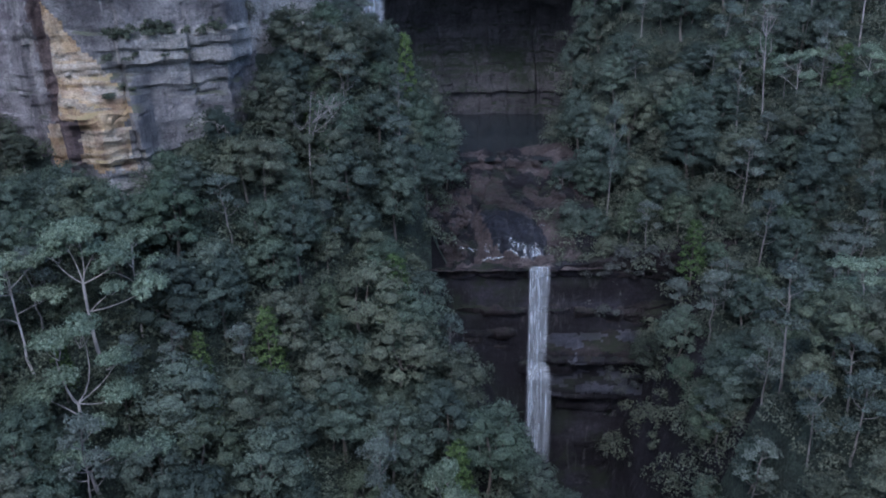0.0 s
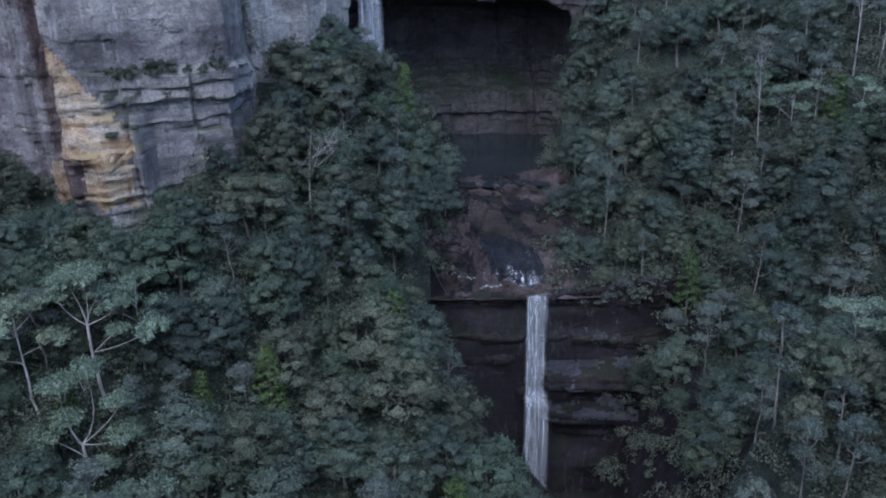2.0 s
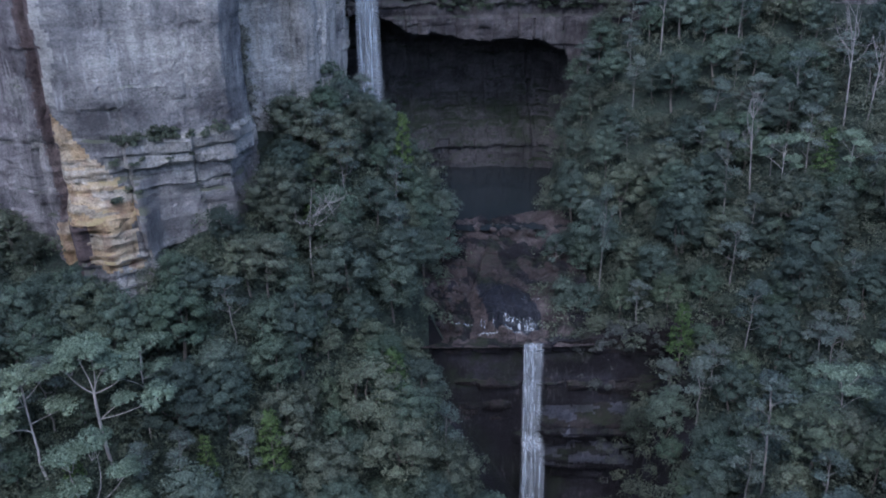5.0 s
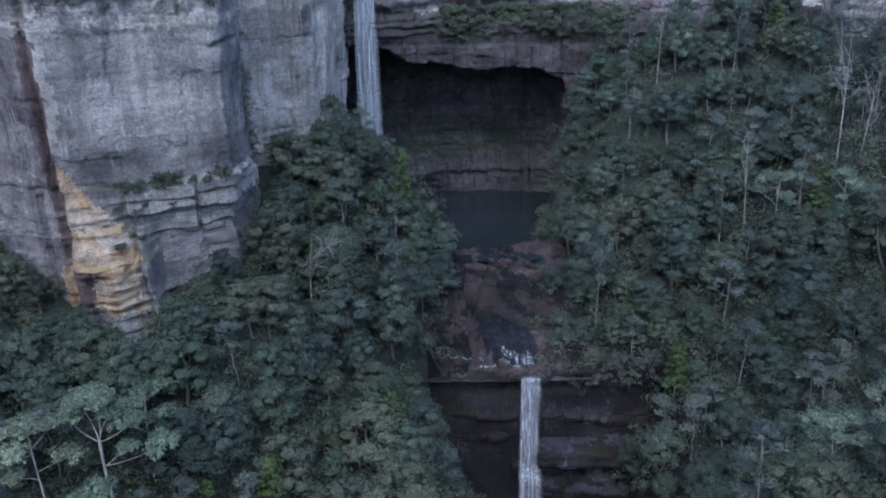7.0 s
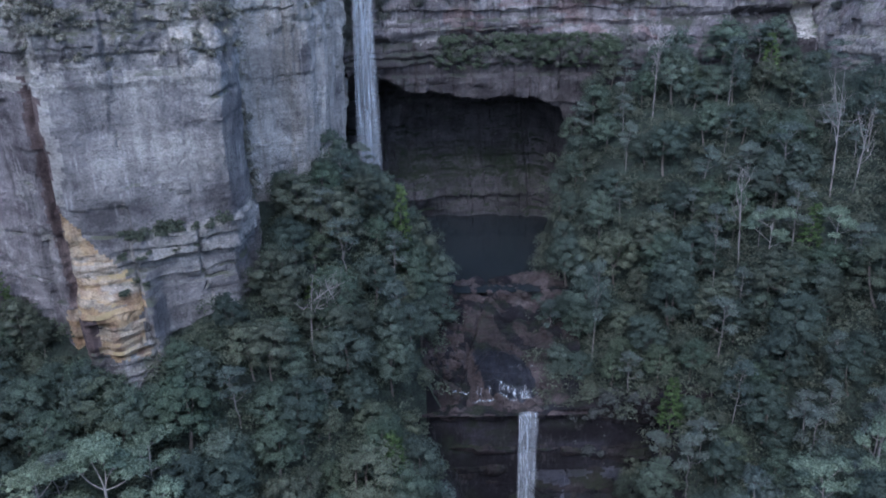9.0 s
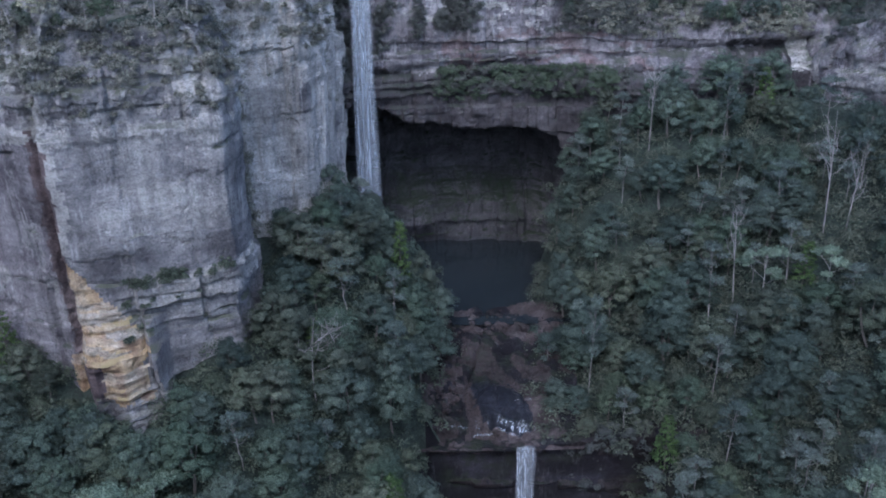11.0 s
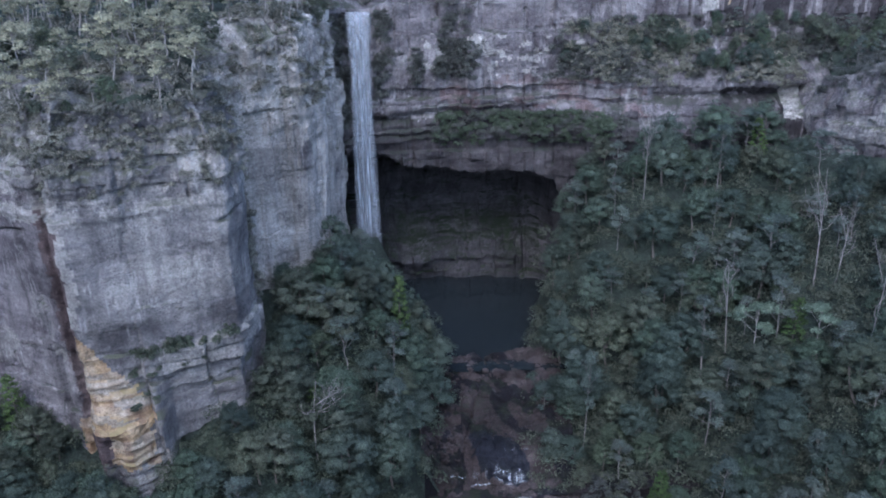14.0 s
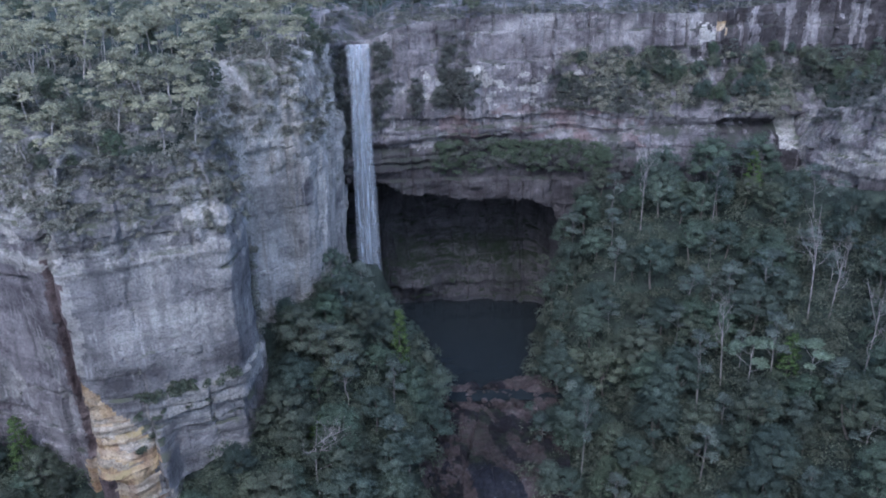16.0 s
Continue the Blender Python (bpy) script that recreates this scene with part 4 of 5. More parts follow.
def tree(name, seed, kind, label):
    """One tree, its foot at the origin: trunk with limbs, and a crown of clumps."""
    rng = np.random.default_rng(seed)
    base = tagged(new(name), label, "tree")
    wood, crown = [], []
    if kind in ("gum", "pale", "grand"):
        h = {"gum": 13.0, "pale": 9.0, "grand": 14.0}[kind]
        lean = rng.normal(size=2) * 0.6
        tip = np.array([lean[0] * 1.6, lean[1] * 1.6, h * 0.9])
        s = np.linspace(0, 1, 9)
        path = np.stack([tip[0] * s ** 1.5, tip[1] * s ** 1.5, -0.8 + (tip[2] + 0.8) * s], 1)
        path[1:-1, :2] += rng.normal(size=(7, 2)) * 0.09
        wood.append(lathe_tube(path, np.linspace(0.15, 0.04, 9), 6))
        umbrella(rng, wood, crown, path[-3], tip, rng.uniform(1.2, 1.5) * (1.3 if kind == "grand" else 1.1), 0.05)
        turn = rng.uniform(0, 6.28)
        limbs, low, span = {"gum": (6, 0.4, 0.42), "pale": (4, 0.5, 0.3), "grand": (6, 0.42, 0.42)}[kind]
        for k in range(limbs):
            a = turn + k * 2.4 + rng.uniform(-0.4, 0.4)
            lift = low + span * (k + rng.uniform(0, 0.6)) / limbs
            root = np.array([np.interp(lift * h, path[:, 2], path[:, j]) for j in range(3)])
            out = rng.uniform(1.3, 2.3) * (1.2 - 0.6 * lift) * (1.6 if kind == "grand" else 1.1)
            end = root + np.array([out * np.cos(a), out * np.sin(a), out * rng.uniform(0.55, 1.1)])
            umbrella(rng, wood, crown, root, end, rng.uniform(0.95, 1.4) * (1.3 if kind == "grand" else 1), 0.06, rich=0.85 if kind != "grand" else 1.1)
        leaf, bark = {"gum": GUM_LEAF, "pale": PALE_LEAF, "grand": SILVER_LEAF}[kind], (PALE_BARK if kind == "gum" else WHITE_BARK)
    elif kind == "bright":
        h = 11.0
        wood.append(bough(rng, np.array([0, 0, -0.8]), np.array([0.2, 0, h * 0.93]), 0.2, 0.04, 0.03, 9))
        for k in range(46):
            z = h * (0.25 + 0.74 * (k / 45))
            out = 2.4 * (1.05 - z / h) ** 0.7 + 0.2
            a = k * 2.4 + rng.uniform(-0.3, 0.3)
            c = np.array([out * np.cos(a) * 0.85, out * np.sin(a) * 0.85, z])
            crown += lobe(rng, c, 0.4 + 0.5 * (1 - z / h), 0.6, 90, 0.11, (np.cos(a) * 0.6, np.sin(a) * 0.6, 0.5))
        leaf, bark = BRIGHT_LEAF, GREY_BARK
    else:
        h = 11.5
        wide = rng.uniform(2.4, 3.2)
        wood.append(bough(rng, np.array([0, 0, -0.8]), np.array([rng.normal() * 0.5, rng.normal() * 0.5, h * 0.7]), 0.2, 0.08, 0.06, 8))
        count = 24
        skew = rng.normal(size=2) * 0.5
        for k in range(count):
            s = (k + 0.5) / count
            up = 1 - 1.4 * s
            a = k * 2.39996 + rng.uniform(-0.45, 0.45)
            rr = wide * math.sqrt(max(0.0, 1 - min(1, abs(up)) ** 2.2)) * rng.uniform(0.55, 0.98)
            c = np.array([rr * np.cos(a) + skew[0] * up, rr * np.sin(a) + skew[1] * up, h * 0.52 + h * 0.36 * up * rng.uniform(0.85, 1.15)])
            if k % 6 == 0:
                wood.append(bough(rng, np.array([0, 0, h * 0.35]), c, 0.07, 0.02, n=5))
            crown += lobe(rng, c, rng.uniform(0.9, 1.45), 0.9, 200, 0.12, unit(np.array([0.8 * np.cos(a) * rr / wide, 0.8 * np.sin(a) * rr / wide, 0.35 + 0.5 * up])))
        leaf, bark = {"rain": RAIN_LEAF, "olive": OLIVE_LEAF}[kind], GREY_BARK
    v, f = joined(wood)
    piece("trunk", v, f, bark, base)
    foliage("crown", crown, leaf, base)
    base["tall"] = h
    return base


def dead_tree(seed, h, label, wide=0.19, twigs=14):
    rng = np.random.default_rng(seed)
    base = tagged(new("dead_tree"), label, "tree")
    top = np.array([rng.normal() * 0.5, 0, h])
    trunk = [bough(rng, np.array([0, 0, -1.0]), top, 0.13, 0.025, 0.04, 10)]
    v, f = joined(trunk)
    piece("trunk", v, f, DEAD_WOOD, base)
    for k in range(7):
        s = rng.uniform(0.4, 0.85)
        a = rng.uniform(0, 6.28)
        root = np.array([0, 0, -1.0]) * (1 - s) + top * s
        end = root + np.array([np.cos(a) * h * wide * rng.uniform(0.4, 1), np.sin(a) * h * wide * 0.6, h * rng.uniform(0.16, 0.36)])
        lumps = [bough(rng, root, end, 0.05, 0.015, 0.25)]
        for j in range(twigs // 7 + 1):
            q = root * 0.4 + end * 0.6
            lumps.append(bough(rng, q, q + rng.normal(size=3) * h * 0.07 + np.array([0, 0, h * 0.09]), 0.022, 0.008, n=5))
        v, f = joined(lumps)
        piece("limb", v, f, DEAD_WOOD, base)
    return base


def old_gum(seed, foot, fork, caps, label):
    """A large gum with pale forked limbs; each cap of leaves has its own limb."""
    rng = np.random.default_rng(seed)
    base = tagged(new("old_gum_tree"), label, "tree")
    base.location = foot
    foot, fork = np.array(foot, float), np.array(fork, float)
    wood, crown = [bough(rng, np.array([0, 0, -1.0]), fork - foot, 0.19, 0.12, 0.05, 9)], []
    for x, y, z, r in caps:
        end = np.array([x, y, z]) - foot
        root = fork - foot if z > fork[2] + 1.0 else (fork - foot) * np.clip((end[2] - 2.5) / (fork[2] - foot[2]), 0.35, 0.9)
        umbrella(rng, wood, crown, root, end, r, 0.065, 0.1, 2.0)
    v, f = joined(wood)
    piece("trunk", v, f, WHITE_BARK, base, "pale forked trunk and limbs")
    foliage("crown", crown, SILVER_LEAF, base)


LABELS = {
    "pale": "pale grey-green gum tree with spreading crown on the cliff top",
    "grand": "large old gum tree with pale forked limbs and domed crown",
    "gum": "tall gum tree with pale trunk and blue-green umbrella crown",
    "rain": "dense deep green rainforest tree on the gorge slope",
    "olive": "rounded olive-brown leaved tree on the gorge slope",
    "bright": "pointed yellow-green leaved tree among darker forest",
}
NAMES = {"grand": "old_gum_tree", "gum": "gum_tree", "pale": "cliff_gum_tree", "rain": "rainforest_tree", "olive": "olive_tree", "bright": "pointed_tree"}
STOCK = {}
first_use = set()
for kind, n in (("gum", 4), ("grand", 3), ("pale", 4), ("rain", 5), ("olive", 4), ("bright", 2)):
    STOCK[kind] = [tree(NAMES[kind], 100 * len(kind) + 7 * k, kind, LABELS[kind]) for k in range(n)]
planted = []


def plant(kind, x, y, tall, rng, z=None, spread=1.0, group="forest on the gorge slopes"):
    """Sets one tree with its foot on the ground."""
    pick = STOCK[kind][rng.integers(len(STOCK[kind]))]
    g = float(ground_height(np.array([x]), np.array([y]))[0]) if z is None else z
    s = tall / pick["tall"]
    m = Matrix.LocRotScale((x, y, g), Euler((rng.normal() * 0.04, rng.normal() * 0.04, rng.uniform(0, 6.28))), (s * spread, s * spread, s))
    if pick.name not in first_use:
        first_use.add(pick.name)
        pick.matrix_basis = m
        ob = pick
    else:
        ob = copy_thing(pick, m)
    tagged(ob, group=group)
    planted.append((x, y))
    return ob


def scatter(x0, x1, y0, y1, gap, keep, seed):
    rng = np.random.default_rng(seed)
    out = []
    for i, x in enumerate(np.arange(x0, x1, gap)):
        for y in np.arange(y0, y1, gap):
            a, b = x + rng.uniform(-0.4, 0.4) * gap, y + (0.5 * gap if i % 2 else 0) + rng.uniform(-0.4, 0.4) * gap
            if keep(a, b):
                out.append((a, b))
    return out, rng


def left_keep(x, y):
    edge = np.interp(y, [40, 58, 62, 66, 74, 80, 86, 92, 100, 104, 112], [10, 10, 7, 3.2, -1, -2.5, -3.5, -1.4, 1.2, 0.8, -3])
    wall = np.interp(x, [-60, -48, -42, -38, -35, -31, -29, -21.5, -20, -19.5, -16], [81, 79.5, 77, 72, 67.5, 68.5, 73.5, 77.8, 79, 99, 104])
    return x < edge and y < wall + (8 if x > -19 else 0) and abs(x) < 0.66 * y + 6


def right_keep(x, y):
    edge = np.interp(y, [40, 60, 70, 84, 87.6, 88, 95, 106, 118, 130], [24, 24, 25, 23.5, 24, 15, 13.2, 15.8, 20, 23])
    wall = np.interp(x, [20, 28, 32, 40, 54, 56.5, 60, 65, 90], [126, 126, 122, 122.5, 121.5, 117, 112.5, 108, 103])
    return x > edge and y < wall and x < 0.66 * y + 6


rng = np.random.default_rng(77)
for kind, x, y, top, spread in (("grand", -27.5, 63, 4.5, 1.1), ("grand", -35.5, 58.5, 4.6, 1.1), ("rain", -36, 70.3, 9.3, 1.1), ("olive", -33, 69.3, 7.6, 1.1), ("rain", -34.7, 68.3, 9.3, 1.2), ("olive", -32.3, 67.6, 8.8, 1.2), ("rain", -30.2, 67.2, 8.0, 1.2), ("rain", -18.8, 92, 17, 1.2), ("olive", -19, 96.5, 21, 1.2), ("rain", -17, 98, 21, 1.2), ("rain", -19.2, 87.5, 15, 1.2), ("olive", -20.2, 83, 13, 1.2), ("rain", -20, 100, 23, 1.2), ("rain", -29.5, 71, 8, 1.1), ("rain", -26.7, 73.2, 11, 1.1), ("olive", -24.2, 75, 13, 1.1), ("rain", -39.5, 72, 10.5, 1.1), ("olive", -43, 74, 10, 1.1), ("rain", -46.5, 75.5, 12, 1.1), ("rain", -22, 77, 16, 1.1), ("bright", -16, 62, -2.5, 0.9),
                                ("bright", -19.7, 57.2, -6.5, 0.9), ("grand", 0.3, 52.3, -8.2, 0.7), ("rain", 4.6, 70, -16.0, 1.1), ("olive", 6.6, 67, -18.5, 1.1), ("rain", 9.0, 64.5, -20.0, 1.1), ("rain", 11.2, 63.5, -20.6, 1.2), ("olive", 13.0, 62.0, -23.0, 1.2), ("rain", 9.6, 59.5, -22.0, 1.2), ("rain", 7.0, 60.5, -20.5, 1.2), ("bright", 28.6, 82, -1.6, 0.9), ("grand", 43.6, 94, 19.5, 1.1), ("gum", 37, 95, 16, 0.9),
                                ("gum", 20.8, 92.5, 11.0, 0.8), ("bright", -4.6, 100.3, 21, 1.0), ("rain", -6.3, 102.5, 22, 1.1), ("olive", -10.5, 101, 23, 1.1), ("rain", -2.5, 98, 14.5, 1.1), ("rain", -1.2, 101, 13.5, 1.2), ("olive", -2.6, 104, 16, 1.2), ("rain", 0.4, 98.5, 9, 1.2), ("rain", -4.2, 106.5, 15, 1.1), ("rain", 0.2, 103.3, 9.5, 1.1), ("rain", -14.3, 102.5, 24, 1.0), ("olive", -15.5, 105, 22, 1.0), ("rain", -8.8, 103.5, 22.5, 1.1), ("rain", -12.0, 104.5, 24.0, 1.1), ("rain", -6.5, 98, 19, 1.1), ("rain", 22, 117, 19, 1.1), ("gum", 23.5, 121, 25, 1.0), ("rain", 20.5, 113, 14.5, 1.0), ("rain", 20.2, 119, 17, 1.0), ("rain", 21.8, 123, 22, 1.1), ("rain", 24.5, 125, 27, 1.1), ("rain", 19.3, 109.5, 11, 1.0), ("olive", 23.5, 116, 20, 1.1), ("rain", 23.0, 125.5, 30, 1.2), ("olive", 26.0, 124, 33, 1.2), ("rain", 25.5, 121.5, 29, 1.2), ("rain", 23.2, 119.5, 25.5, 1.2), ("olive", 28.5, 125, 35, 1.2), ("rain", 22.6, 121.3, 22, 1.0), ("rain", -28, 69.5, 6.5, 1.2), ("olive", -26.3, 70.8, 8, 1.2), ("rain", -24.6, 72.6, 10.5, 1.2), ("grand", 50, 91, 18, 1.0), ("grand", 37, 60.5, 5.5, 1.1), ("grand", 42.5, 63, 9, 1.1)):
    g = float(ground_height(np.array([x]), np.array([y]))[0])
    tall = max(top - g, 4.5)
    plant(kind, x, y, tall, rng, spread=spread * min(1, 11.5 / tall))
for seed, foot, fork, caps, label in (
        (801, (-30.0, 60.0, -7.2), (-30.5, 60.0, 1.0), ((-31.6, 60.2, 5.3, 1.9), (-30.0, 59.6, 5.9, 1.6), (-32.6, 59.8, 3.9, 1.3), (-29.3, 60.6, 3.9, 1.3), (-27.6, 60.4, 3.0, 1.4), (-25.0, 60.0, 0.9, 1.5), (-27.8, 59.4, 0.9, 1.0)), "large old gum tree with pale forked limbs and domed crown"),
        (802, (-29.9, 55.2, -11.0), (-30.3, 55.0, -7.6), ((-31.4, 55.0, -1.9, 1.6), (-29.2, 55.6, -0.8, 1.4), (-30.9, 54.5, -4.8, 1.3), (-33.2, 55.0, -6.6, 1.5), (-26.6, 55.0, -6.4, 1.4), (-26.8, 55.6, -3.6, 1.2), (-28.4, 54.2, -9.0, 1.3)), "old gum tree with a bright domed top and bare lower forks"),
        (803, (-28.0, 51.4, -13.6), (-28.4, 51.2, -11.6), ((-31.4, 51.0, -10.2, 1.9), (-29.4, 50.6, -9.7, 1.5), (-23.0, 51.0, -9.0, 1.6), (-25.6, 51.4, -9.6, 1.3)), "spreading gum tree low on the gorge slope")):
    old_gum(seed, foot, fork, caps, label)
    planted.append(foot[:2])
for x, y, h, label in ((53.3, 100, 17.0, "bleached bare dead gum tree rising above the forest"), (55.4, 98.6, 11.5, "small bleached dead tree beside a larger one"), (-13.8, 80, 11.0, "grey leafless tree with fine twigs on the slope"),
                       (55.1, 88, 16.5, "tall thin bleached dead tree on the slope"), (41, 97, 13.0, "bare pale tree standing among green crowns"), (33.2, 116.5, 13.5, "thin pale dead trunk among the crowns")):
    ob = dead_tree(int(500 + x), h, label, 0.19 if h > 11.2 else 0.42, 14 if h > 11.2 else 35)
    ob.location = (x, y, float(ground_height(np.array([x]), np.array([y]))[0]))
    planted.append((x, y))
heroes = list(planted)


def free(x, y):
    return all((x - a) ** 2 + (y - b) ** 2 > 5.0 for a, b in heroes) and not (50 < x < 57.5 and 90 < y < 101)


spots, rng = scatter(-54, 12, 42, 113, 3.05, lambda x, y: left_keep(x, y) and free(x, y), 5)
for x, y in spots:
    # more deep green trees low on the slope stand in for gorge shade
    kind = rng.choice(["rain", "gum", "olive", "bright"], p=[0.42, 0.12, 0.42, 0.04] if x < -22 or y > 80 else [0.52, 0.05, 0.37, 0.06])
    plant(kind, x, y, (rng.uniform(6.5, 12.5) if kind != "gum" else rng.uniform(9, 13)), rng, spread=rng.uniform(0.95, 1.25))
spots, rng = scatter(12, 86, 42, 127, 3.3, lambda x, y: right_keep(x, y) and free(x, y), 6)
for x, y in spots:
    # extra blue-green gums on the far upper slope stand in for haze
    kind = rng.choice(["rain", "gum", "olive", "bright"], p=[0.48, 0.32, 0.19, 0.01] if y > 88 and x > 30 else [0.56, 0.18, 0.25, 0.01] if y > 66 else [0.32, 0.27, 0.4, 0.01])
    plant(kind, x, y, (rng.uniform(6.5, 12.5) if kind != "gum" else rng.uniform(9, 13)), rng, spread=rng.uniform(0.95, 1.25))


def top_keep(x, y):
    q = np.array([x]), np.array([y])
    ok = bool(inside(*q, TOP_WEST)[0] or inside(*q, TOP_BACK)[0])
    stream = abs(x + 10.5 - 0.1 * (y - 131)) < 2.2 and y < 137
    return ok and not stream and abs(x) < 0.66 * y + 6


spots, rng = scatter(-78, -12, 79, 122, 3.0, lambda x, y: top_keep(x, y) and y < 124, 7)
more, rng = scatter(-96, 92, 124, 154, 4.2, lambda x, y: top_keep(x, y) and y >= 124, 9)
spots += more
for x, y in spots:
    plant(("pale" if x < -16 else "gum") if rng.uniform() < 0.85 else "olive", x, y, rng.uniform(4.5, 8.5) if x < -16 else rng.uniform(8, 12), rng, z=float(plateau_height(np.array([x]), np.array([y]))[0]), group="forest on the cliff top")
for kind, x, y, z, tall in (("olive", -16.3, 125, 49.3, 5), ("pale", -17.5, 122, 49.5, 6), ("olive", -15.2, 129.5, 49.3, 5), ("rain", -16.8, 128, 49.3, 6), ("olive", -14.4, 132, 49.6, 4.5), ("gum", -18.5, 131, 49.6, 7), ("olive", -15.9, 120, 48.9, 4),
                            ("pale", -39.5, 79.2, 46.4, 5), ("pale", -37.4, 80.0, 46.2, 6), ("pale", -35.6, 77.9, 45.3, 4), ("olive", -38.3, 78.4, 46.2, 3.5), ("pale", -38.9, 77.6, 46.4, 3.5), ("olive", -36.6, 76.6, 45.6, 2.6), ("pale", -37.6, 78.3, 46, 4), ("pale", -35.2, 76.4, 45.5, 4.5), ("olive", -34.2, 77.0, 45.3, 3.5), ("olive", -36.3, 75.6, 45.4, 2.6), ("pale", -41.2, 80.5, 46.6, 6)):
    plant(kind, x, y, tall, rng, z=z, group="forest on the cliff top")
spots, rng = scatter(50, 92, 110, 136, 3.1, lambda x, y: bool(inside(np.array([x]), np.array([y]), TERRACE)[0]) and x < 0.62 * y + 6, 8)
for x, y in spots:
    plant("olive" if rng.uniform() < 0.6 else "gum", x, y, rng.uniform(5, 8), rng, group="trees on the cliff terrace")


# ---- undergrowth: low bushes under the trees and on the ledges ----
def bushes(name, places, sizes, seed, label, leaf, spray=0.14):
    rng = np.random.default_rng(seed)
    lumps = []
    for p, r in zip(places, sizes):
        for k in range(2):
            q = r * rng.uniform(0.45, 0.8)
            c = np.array(p) + np.array([rng.normal() * 0.5 * r, rng.normal() * 0.5 * r, 0.2 * r + rng.uniform(0, 0.5) * r])
            lumps.append(leaf_clump(rng, c, q, 0.85, int((36 * q + 18) * (0.24 / spray) ** 1.3), spray))
    return tagged(foliage(name, lumps, leaf), label, "bushes", kind="stuff")


def under(keep, x0, x1, y0, y1, gap, seed):
    spots, rng = scatter(x0, x1, y0, y1, gap, keep, seed)
    xy = np.array(spots)
    z = ground_height(xy[:, 0], xy[:, 1])
    dry = (z > 0.6) | (xy[:, 1] < 103)
    return np.c_[xy, z][dry], rng.uniform(1.0, 2.4, len(xy))[dry]


p, r = under(lambda x, y: left_keep(x - 2.5, y) or left_keep(x, y - 3), -50, 12, 42, 113, 1.55, 15)
bushes("undergrowth", p, r, 21, "dark green undergrowth between the trees of the slope", OLIVE_LEAF)
p, r = under(lambda x, y: right_keep(x + 2.5, y), 12, 82, 42, 127, 1.65, 16)
bushes("undergrowth", p, r, 22, "dark green undergrowth between the trees of the slope", OLIVE_LEAF)
spots, rng = scatter(-75, 80, 77, 150, 2.2, lambda x, y: top_keep(x, y) and y < (110 if x < -16 else 146), 17)
xy = np.array(spots)
bushes("undergrowth", np.c_[xy, plateau_height(xy[:, 0], xy[:, 1])], rng.uniform(0.6, 1.4, len(xy)), 23, "grey-green scrub under the cliff-top gum trees", HEATH_LEAF)


def on_cliff(name, choose, count, size, seed, patchy=-0.05):
    """Places on the face of a cliff where bushes hold."""
    me = bpy.data.objects[name].data
    v = np.empty(len(me.vertices) * 3, np.float32)
    n = np.empty(len(me.vertices) * 3, np.float32)
    me.vertices.foreach_get("co", v)
    me.vertices.foreach_get("normal", n)
    v, n = v.reshape(-1, 3).astype(float), n.reshape(-1, 3)
    rng = np.random.default_rng(seed)
    w = choose(v[:, 0], v[:, 1], v[:, 2], n) * (fbm(v[:, 0] * 0.2, v[:, 1] * 0.2, v[:, 2] * 0.25, seed) > patchy)
    idx = rng.choice(len(v), size=min(count, int((w > 0).sum())), replace=False, p=w / w.sum())
    return v[idx], rng.uniform(size[0], size[1], len(idx))


p, r = on_cliff("cliff_west", lambda x, y, z, n: np.where(((z > 40) | ((x > -26) & (x < -21.5) & (y > 88) & (y < 101) & (z > 18))) & (y < 122), 1.0, 0.0) * (0.3 + np.clip(n[:, 2], 0, 1)), 800, (0.4, 1.1), 31)
bushes("ledge_scrub", p, r, 41, "grey-green scrub clinging to the cliff top and gully", HEATH_LEAF, 0.12)
p, r = on_cliff("cliff_back", lambda x, y, z, n: np.where(((z > 28.0) & (z < 33) & (x > -1) & (x < 32)) | ((np.abs(x - 5.5) < 3.0) & (z > 41) & (z < 51)) | ((x > 22) & (x < 30) & (z > 40) & (z < 46)) | ((z > 38) & (z < 48) & (x > 24)) | ((np.abs(x + 6.8) < 1.3) & (z > 36) & (z < 50)) | ((x < -12.6) & (z > 30)), 1.0, 0.0) * (0.25 + np.clip(n[:, 2], 0, 1)), 1150, (0.45, 1.3), 32)
bushes("ledge_scrub", p, r, 42, "dark green bushes and ferns on the ledges of the back cliff", SCRUB_LEAF, 0.12)
p, r = on_cliff("cliff_back", lambda x, y, z, n: np.where(((np.abs(x - 5.5 - 0.2 * (z - 45)) < 3.4) & (z > 39) & (z < 49)) | ((np.abs(x + 7.3) < 1.2) & (z > 37) & (z < 50)) | ((np.abs(x + 13.6) < 1.1) & (z > 32) & (z < 50)) | ((x > 18) & (x < 33) & (z > 38.5) & (z < 43.8)) | ((np.abs(x + 1.5) < 0.9) & (z > 38) & (z < 44)), 1.0, 0.0), 620, (0.4, 1.1), 38)
bushes("ledge_scrub", p, r, 46, "dark ferns and creepers hanging on the back cliff", SCRUB_LEAF, 0.12)
p, r = on_cliff("cliff_back", lambda x, y, z, n: np.where((x > 23) & (x < 66) & (z > 39.5) & (z < 46.5), 1.0, 0.0) * np.clip(n[:, 2] + 0.15, 0, 1), 110, (2.4, 5.4), 36)
rng = np.random.default_rng(61)
for q, tall in zip(p, r):
    plant(rng.choice(["rain", "olive", "gum"], p=[0.4, 0.45, 0.15]), q[0], q[1] - 0.2, tall, rng, z=q[2] - 0.2, group="trees on the cliff terrace")
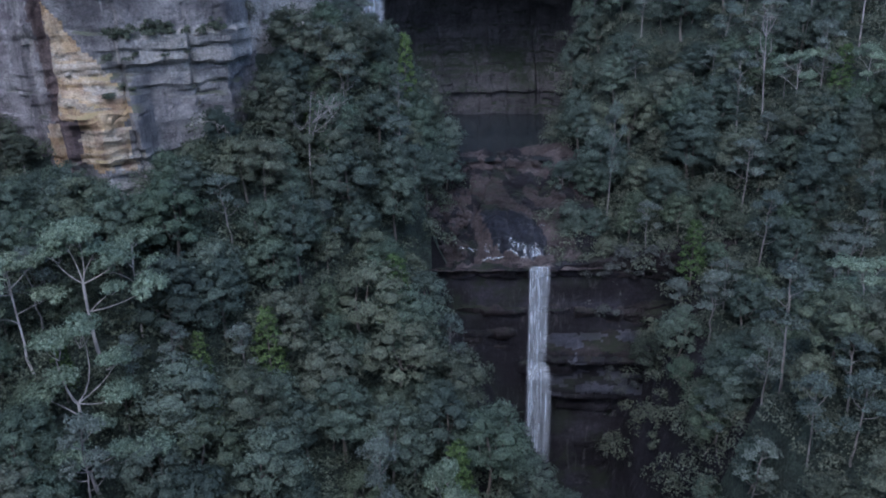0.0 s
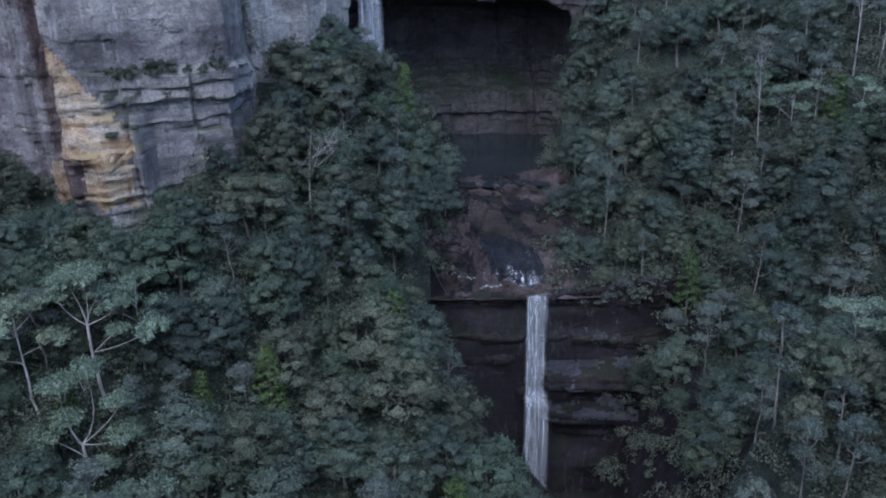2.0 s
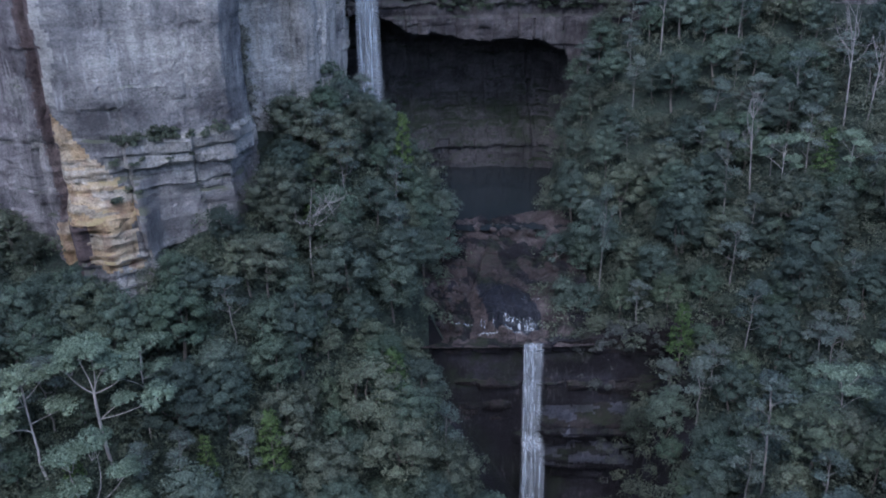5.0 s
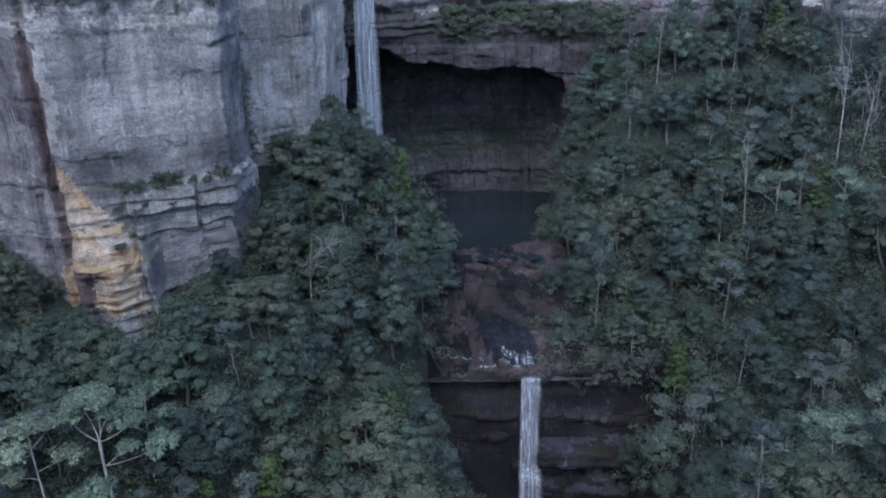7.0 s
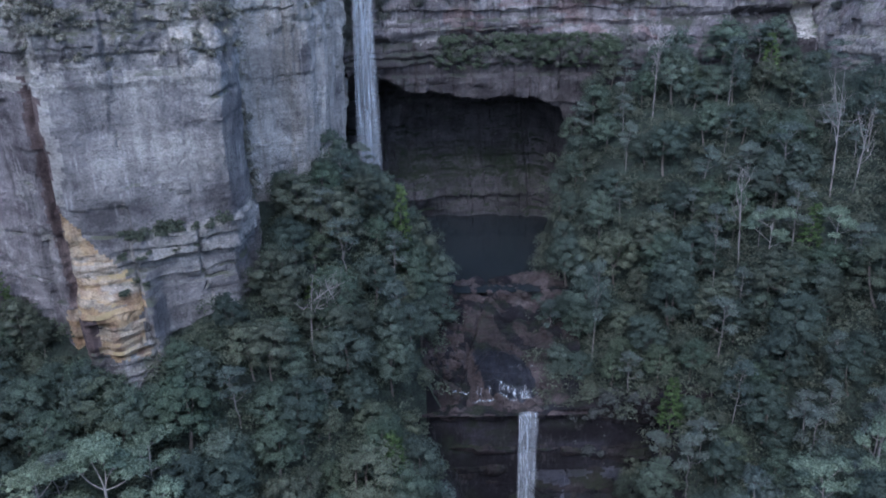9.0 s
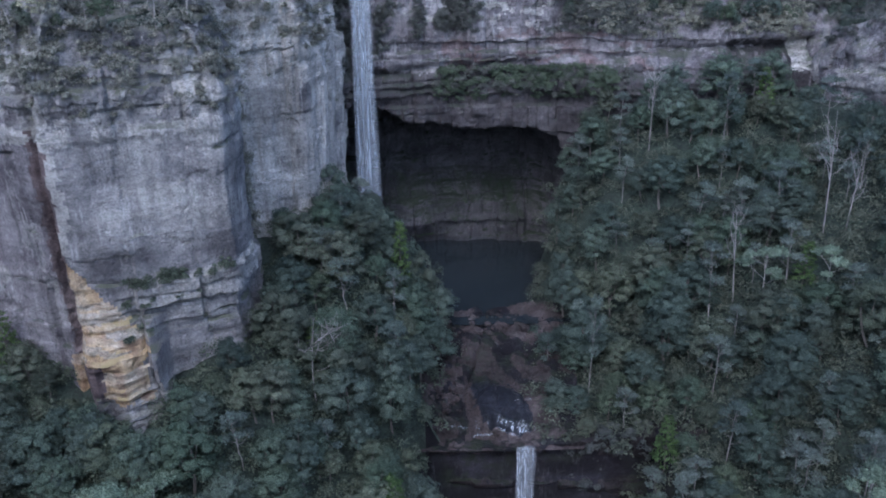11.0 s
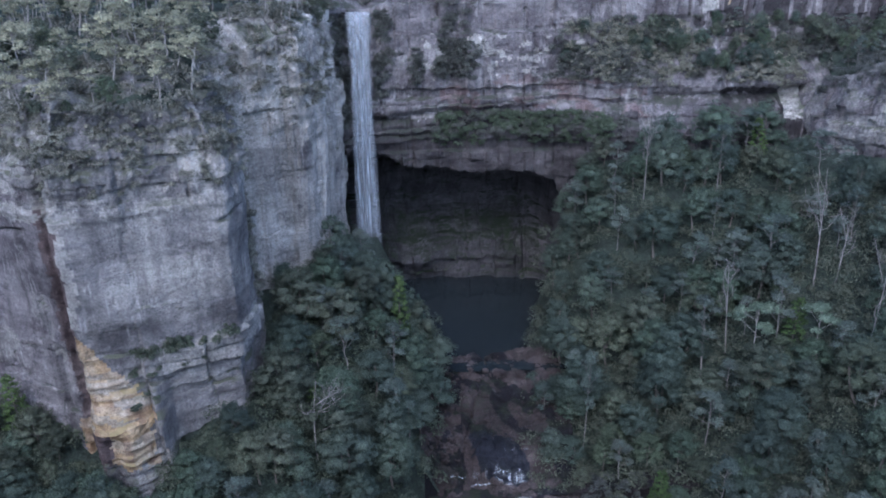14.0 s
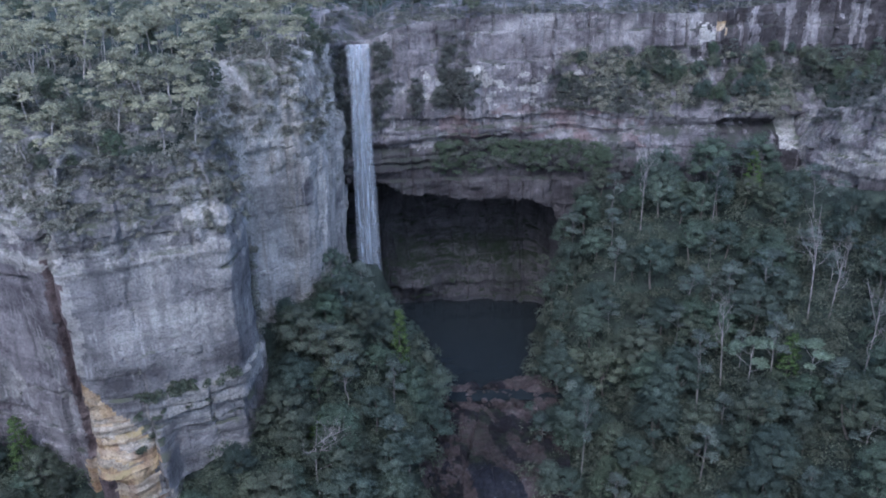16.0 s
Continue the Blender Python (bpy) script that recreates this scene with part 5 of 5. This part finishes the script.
p, r = on_cliff("cliff_back", lambda x, y, z, n: np.where((x > 23) & (x < 60) & (z > 37.5) & (z < 47.5), 1.0, 0.0) * (0.1 + np.clip(n[:, 2], 0, 1)), 560, (0.4, 1.2), 35)
bushes("ledge_scrub", p, r, 45, "dark scrub and small trees on the upper terrace of the back cliff", HEATH_LEAF, 0.12)
p, r = on_cliff("cliff_back", lambda x, y, z, n: np.where((x > 1) & (x < 30) & (z > 28.2) & (z < 33.2), 1.0, 0.0) * (0.15 + np.clip(n[:, 2], 0, 1)), 420, (0.4, 1.0), 51, -0.3)
bushes("ledge_scrub", p, r, 47, "green ferns and bushes along the sloping ledge over the cave", OLIVE_LEAF, 0.12)
p, r = on_cliff("cliff_west", lambda x, y, z, n: np.where((x > -32) & (x < -21.5) & (y < 84) & (z > 14) & (z < 21), 1.0, 0.0) * np.clip(n[:, 2] - 0.1, 0, 1), 46, (0.3, 0.75), 52)
bushes("ledge_scrub", p, r, 48, "low green tufts on the broken ledges at the cliff foot", OLIVE_LEAF, 0.1)
p, r = on_cliff("cliff_west", lambda x, y, z, n: np.where((z > 37) & (z < 45) & (y < 90), 1.0, 0.0) * (0.15 + np.clip(n[:, 2], 0, 1)), 210, (0.3, 0.8), 53)
bushes("ledge_scrub", p, r, 49, "grey-green heath in patches over the upper cliff", HEATH_LEAF, 0.1)
p, r = on_cliff("cliff_east", lambda x, y, z, n: np.where(z > 37, 1.0, 0.15) * (0.2 + np.clip(n[:, 2], 0, 1)), 420, (0.5, 1.4), 33)
bushes("ledge_scrub", p, r, 43, "grey-green bushes on the eastern buttress", SCRUB_LEAF, 0.12)
p, r = on_cliff("cliff_lower", lambda x, y, z, n: np.where(((x > 13.5) & (z > -17)) | ((x < 0) & (z > -20)) | ((x > 20) & (z < -22)), 1.0, 0.0), 260, (0.4, 1.1), 34)
bushes("ledge_scrub", p, r, 44, "dark ferns hanging over the wet lower rock wall", SCRUB_LEAF, 0.12)
spots, rng = scatter(50, 92, 112, 138, 2.0, lambda x, y: bool(inside(np.array([x]), np.array([y]), TERRACE)[0]), 18)
xy = np.array(spots)
bushes("undergrowth", np.c_[xy, ground_height(xy[:, 0], xy[:, 1])], rng.uniform(0.7, 1.5, len(xy)), 24, "dark scrub on the terrace below the upper cliff", SCRUB_LEAF)

# ---- trees of the stock that stand nowhere are taken away ----
for kind in STOCK:
    for ob in STOCK[kind]:
        if ob.name not in first_use:
            for q in list(ob.children) + [ob]:
                bpy.data.objects.remove(q)
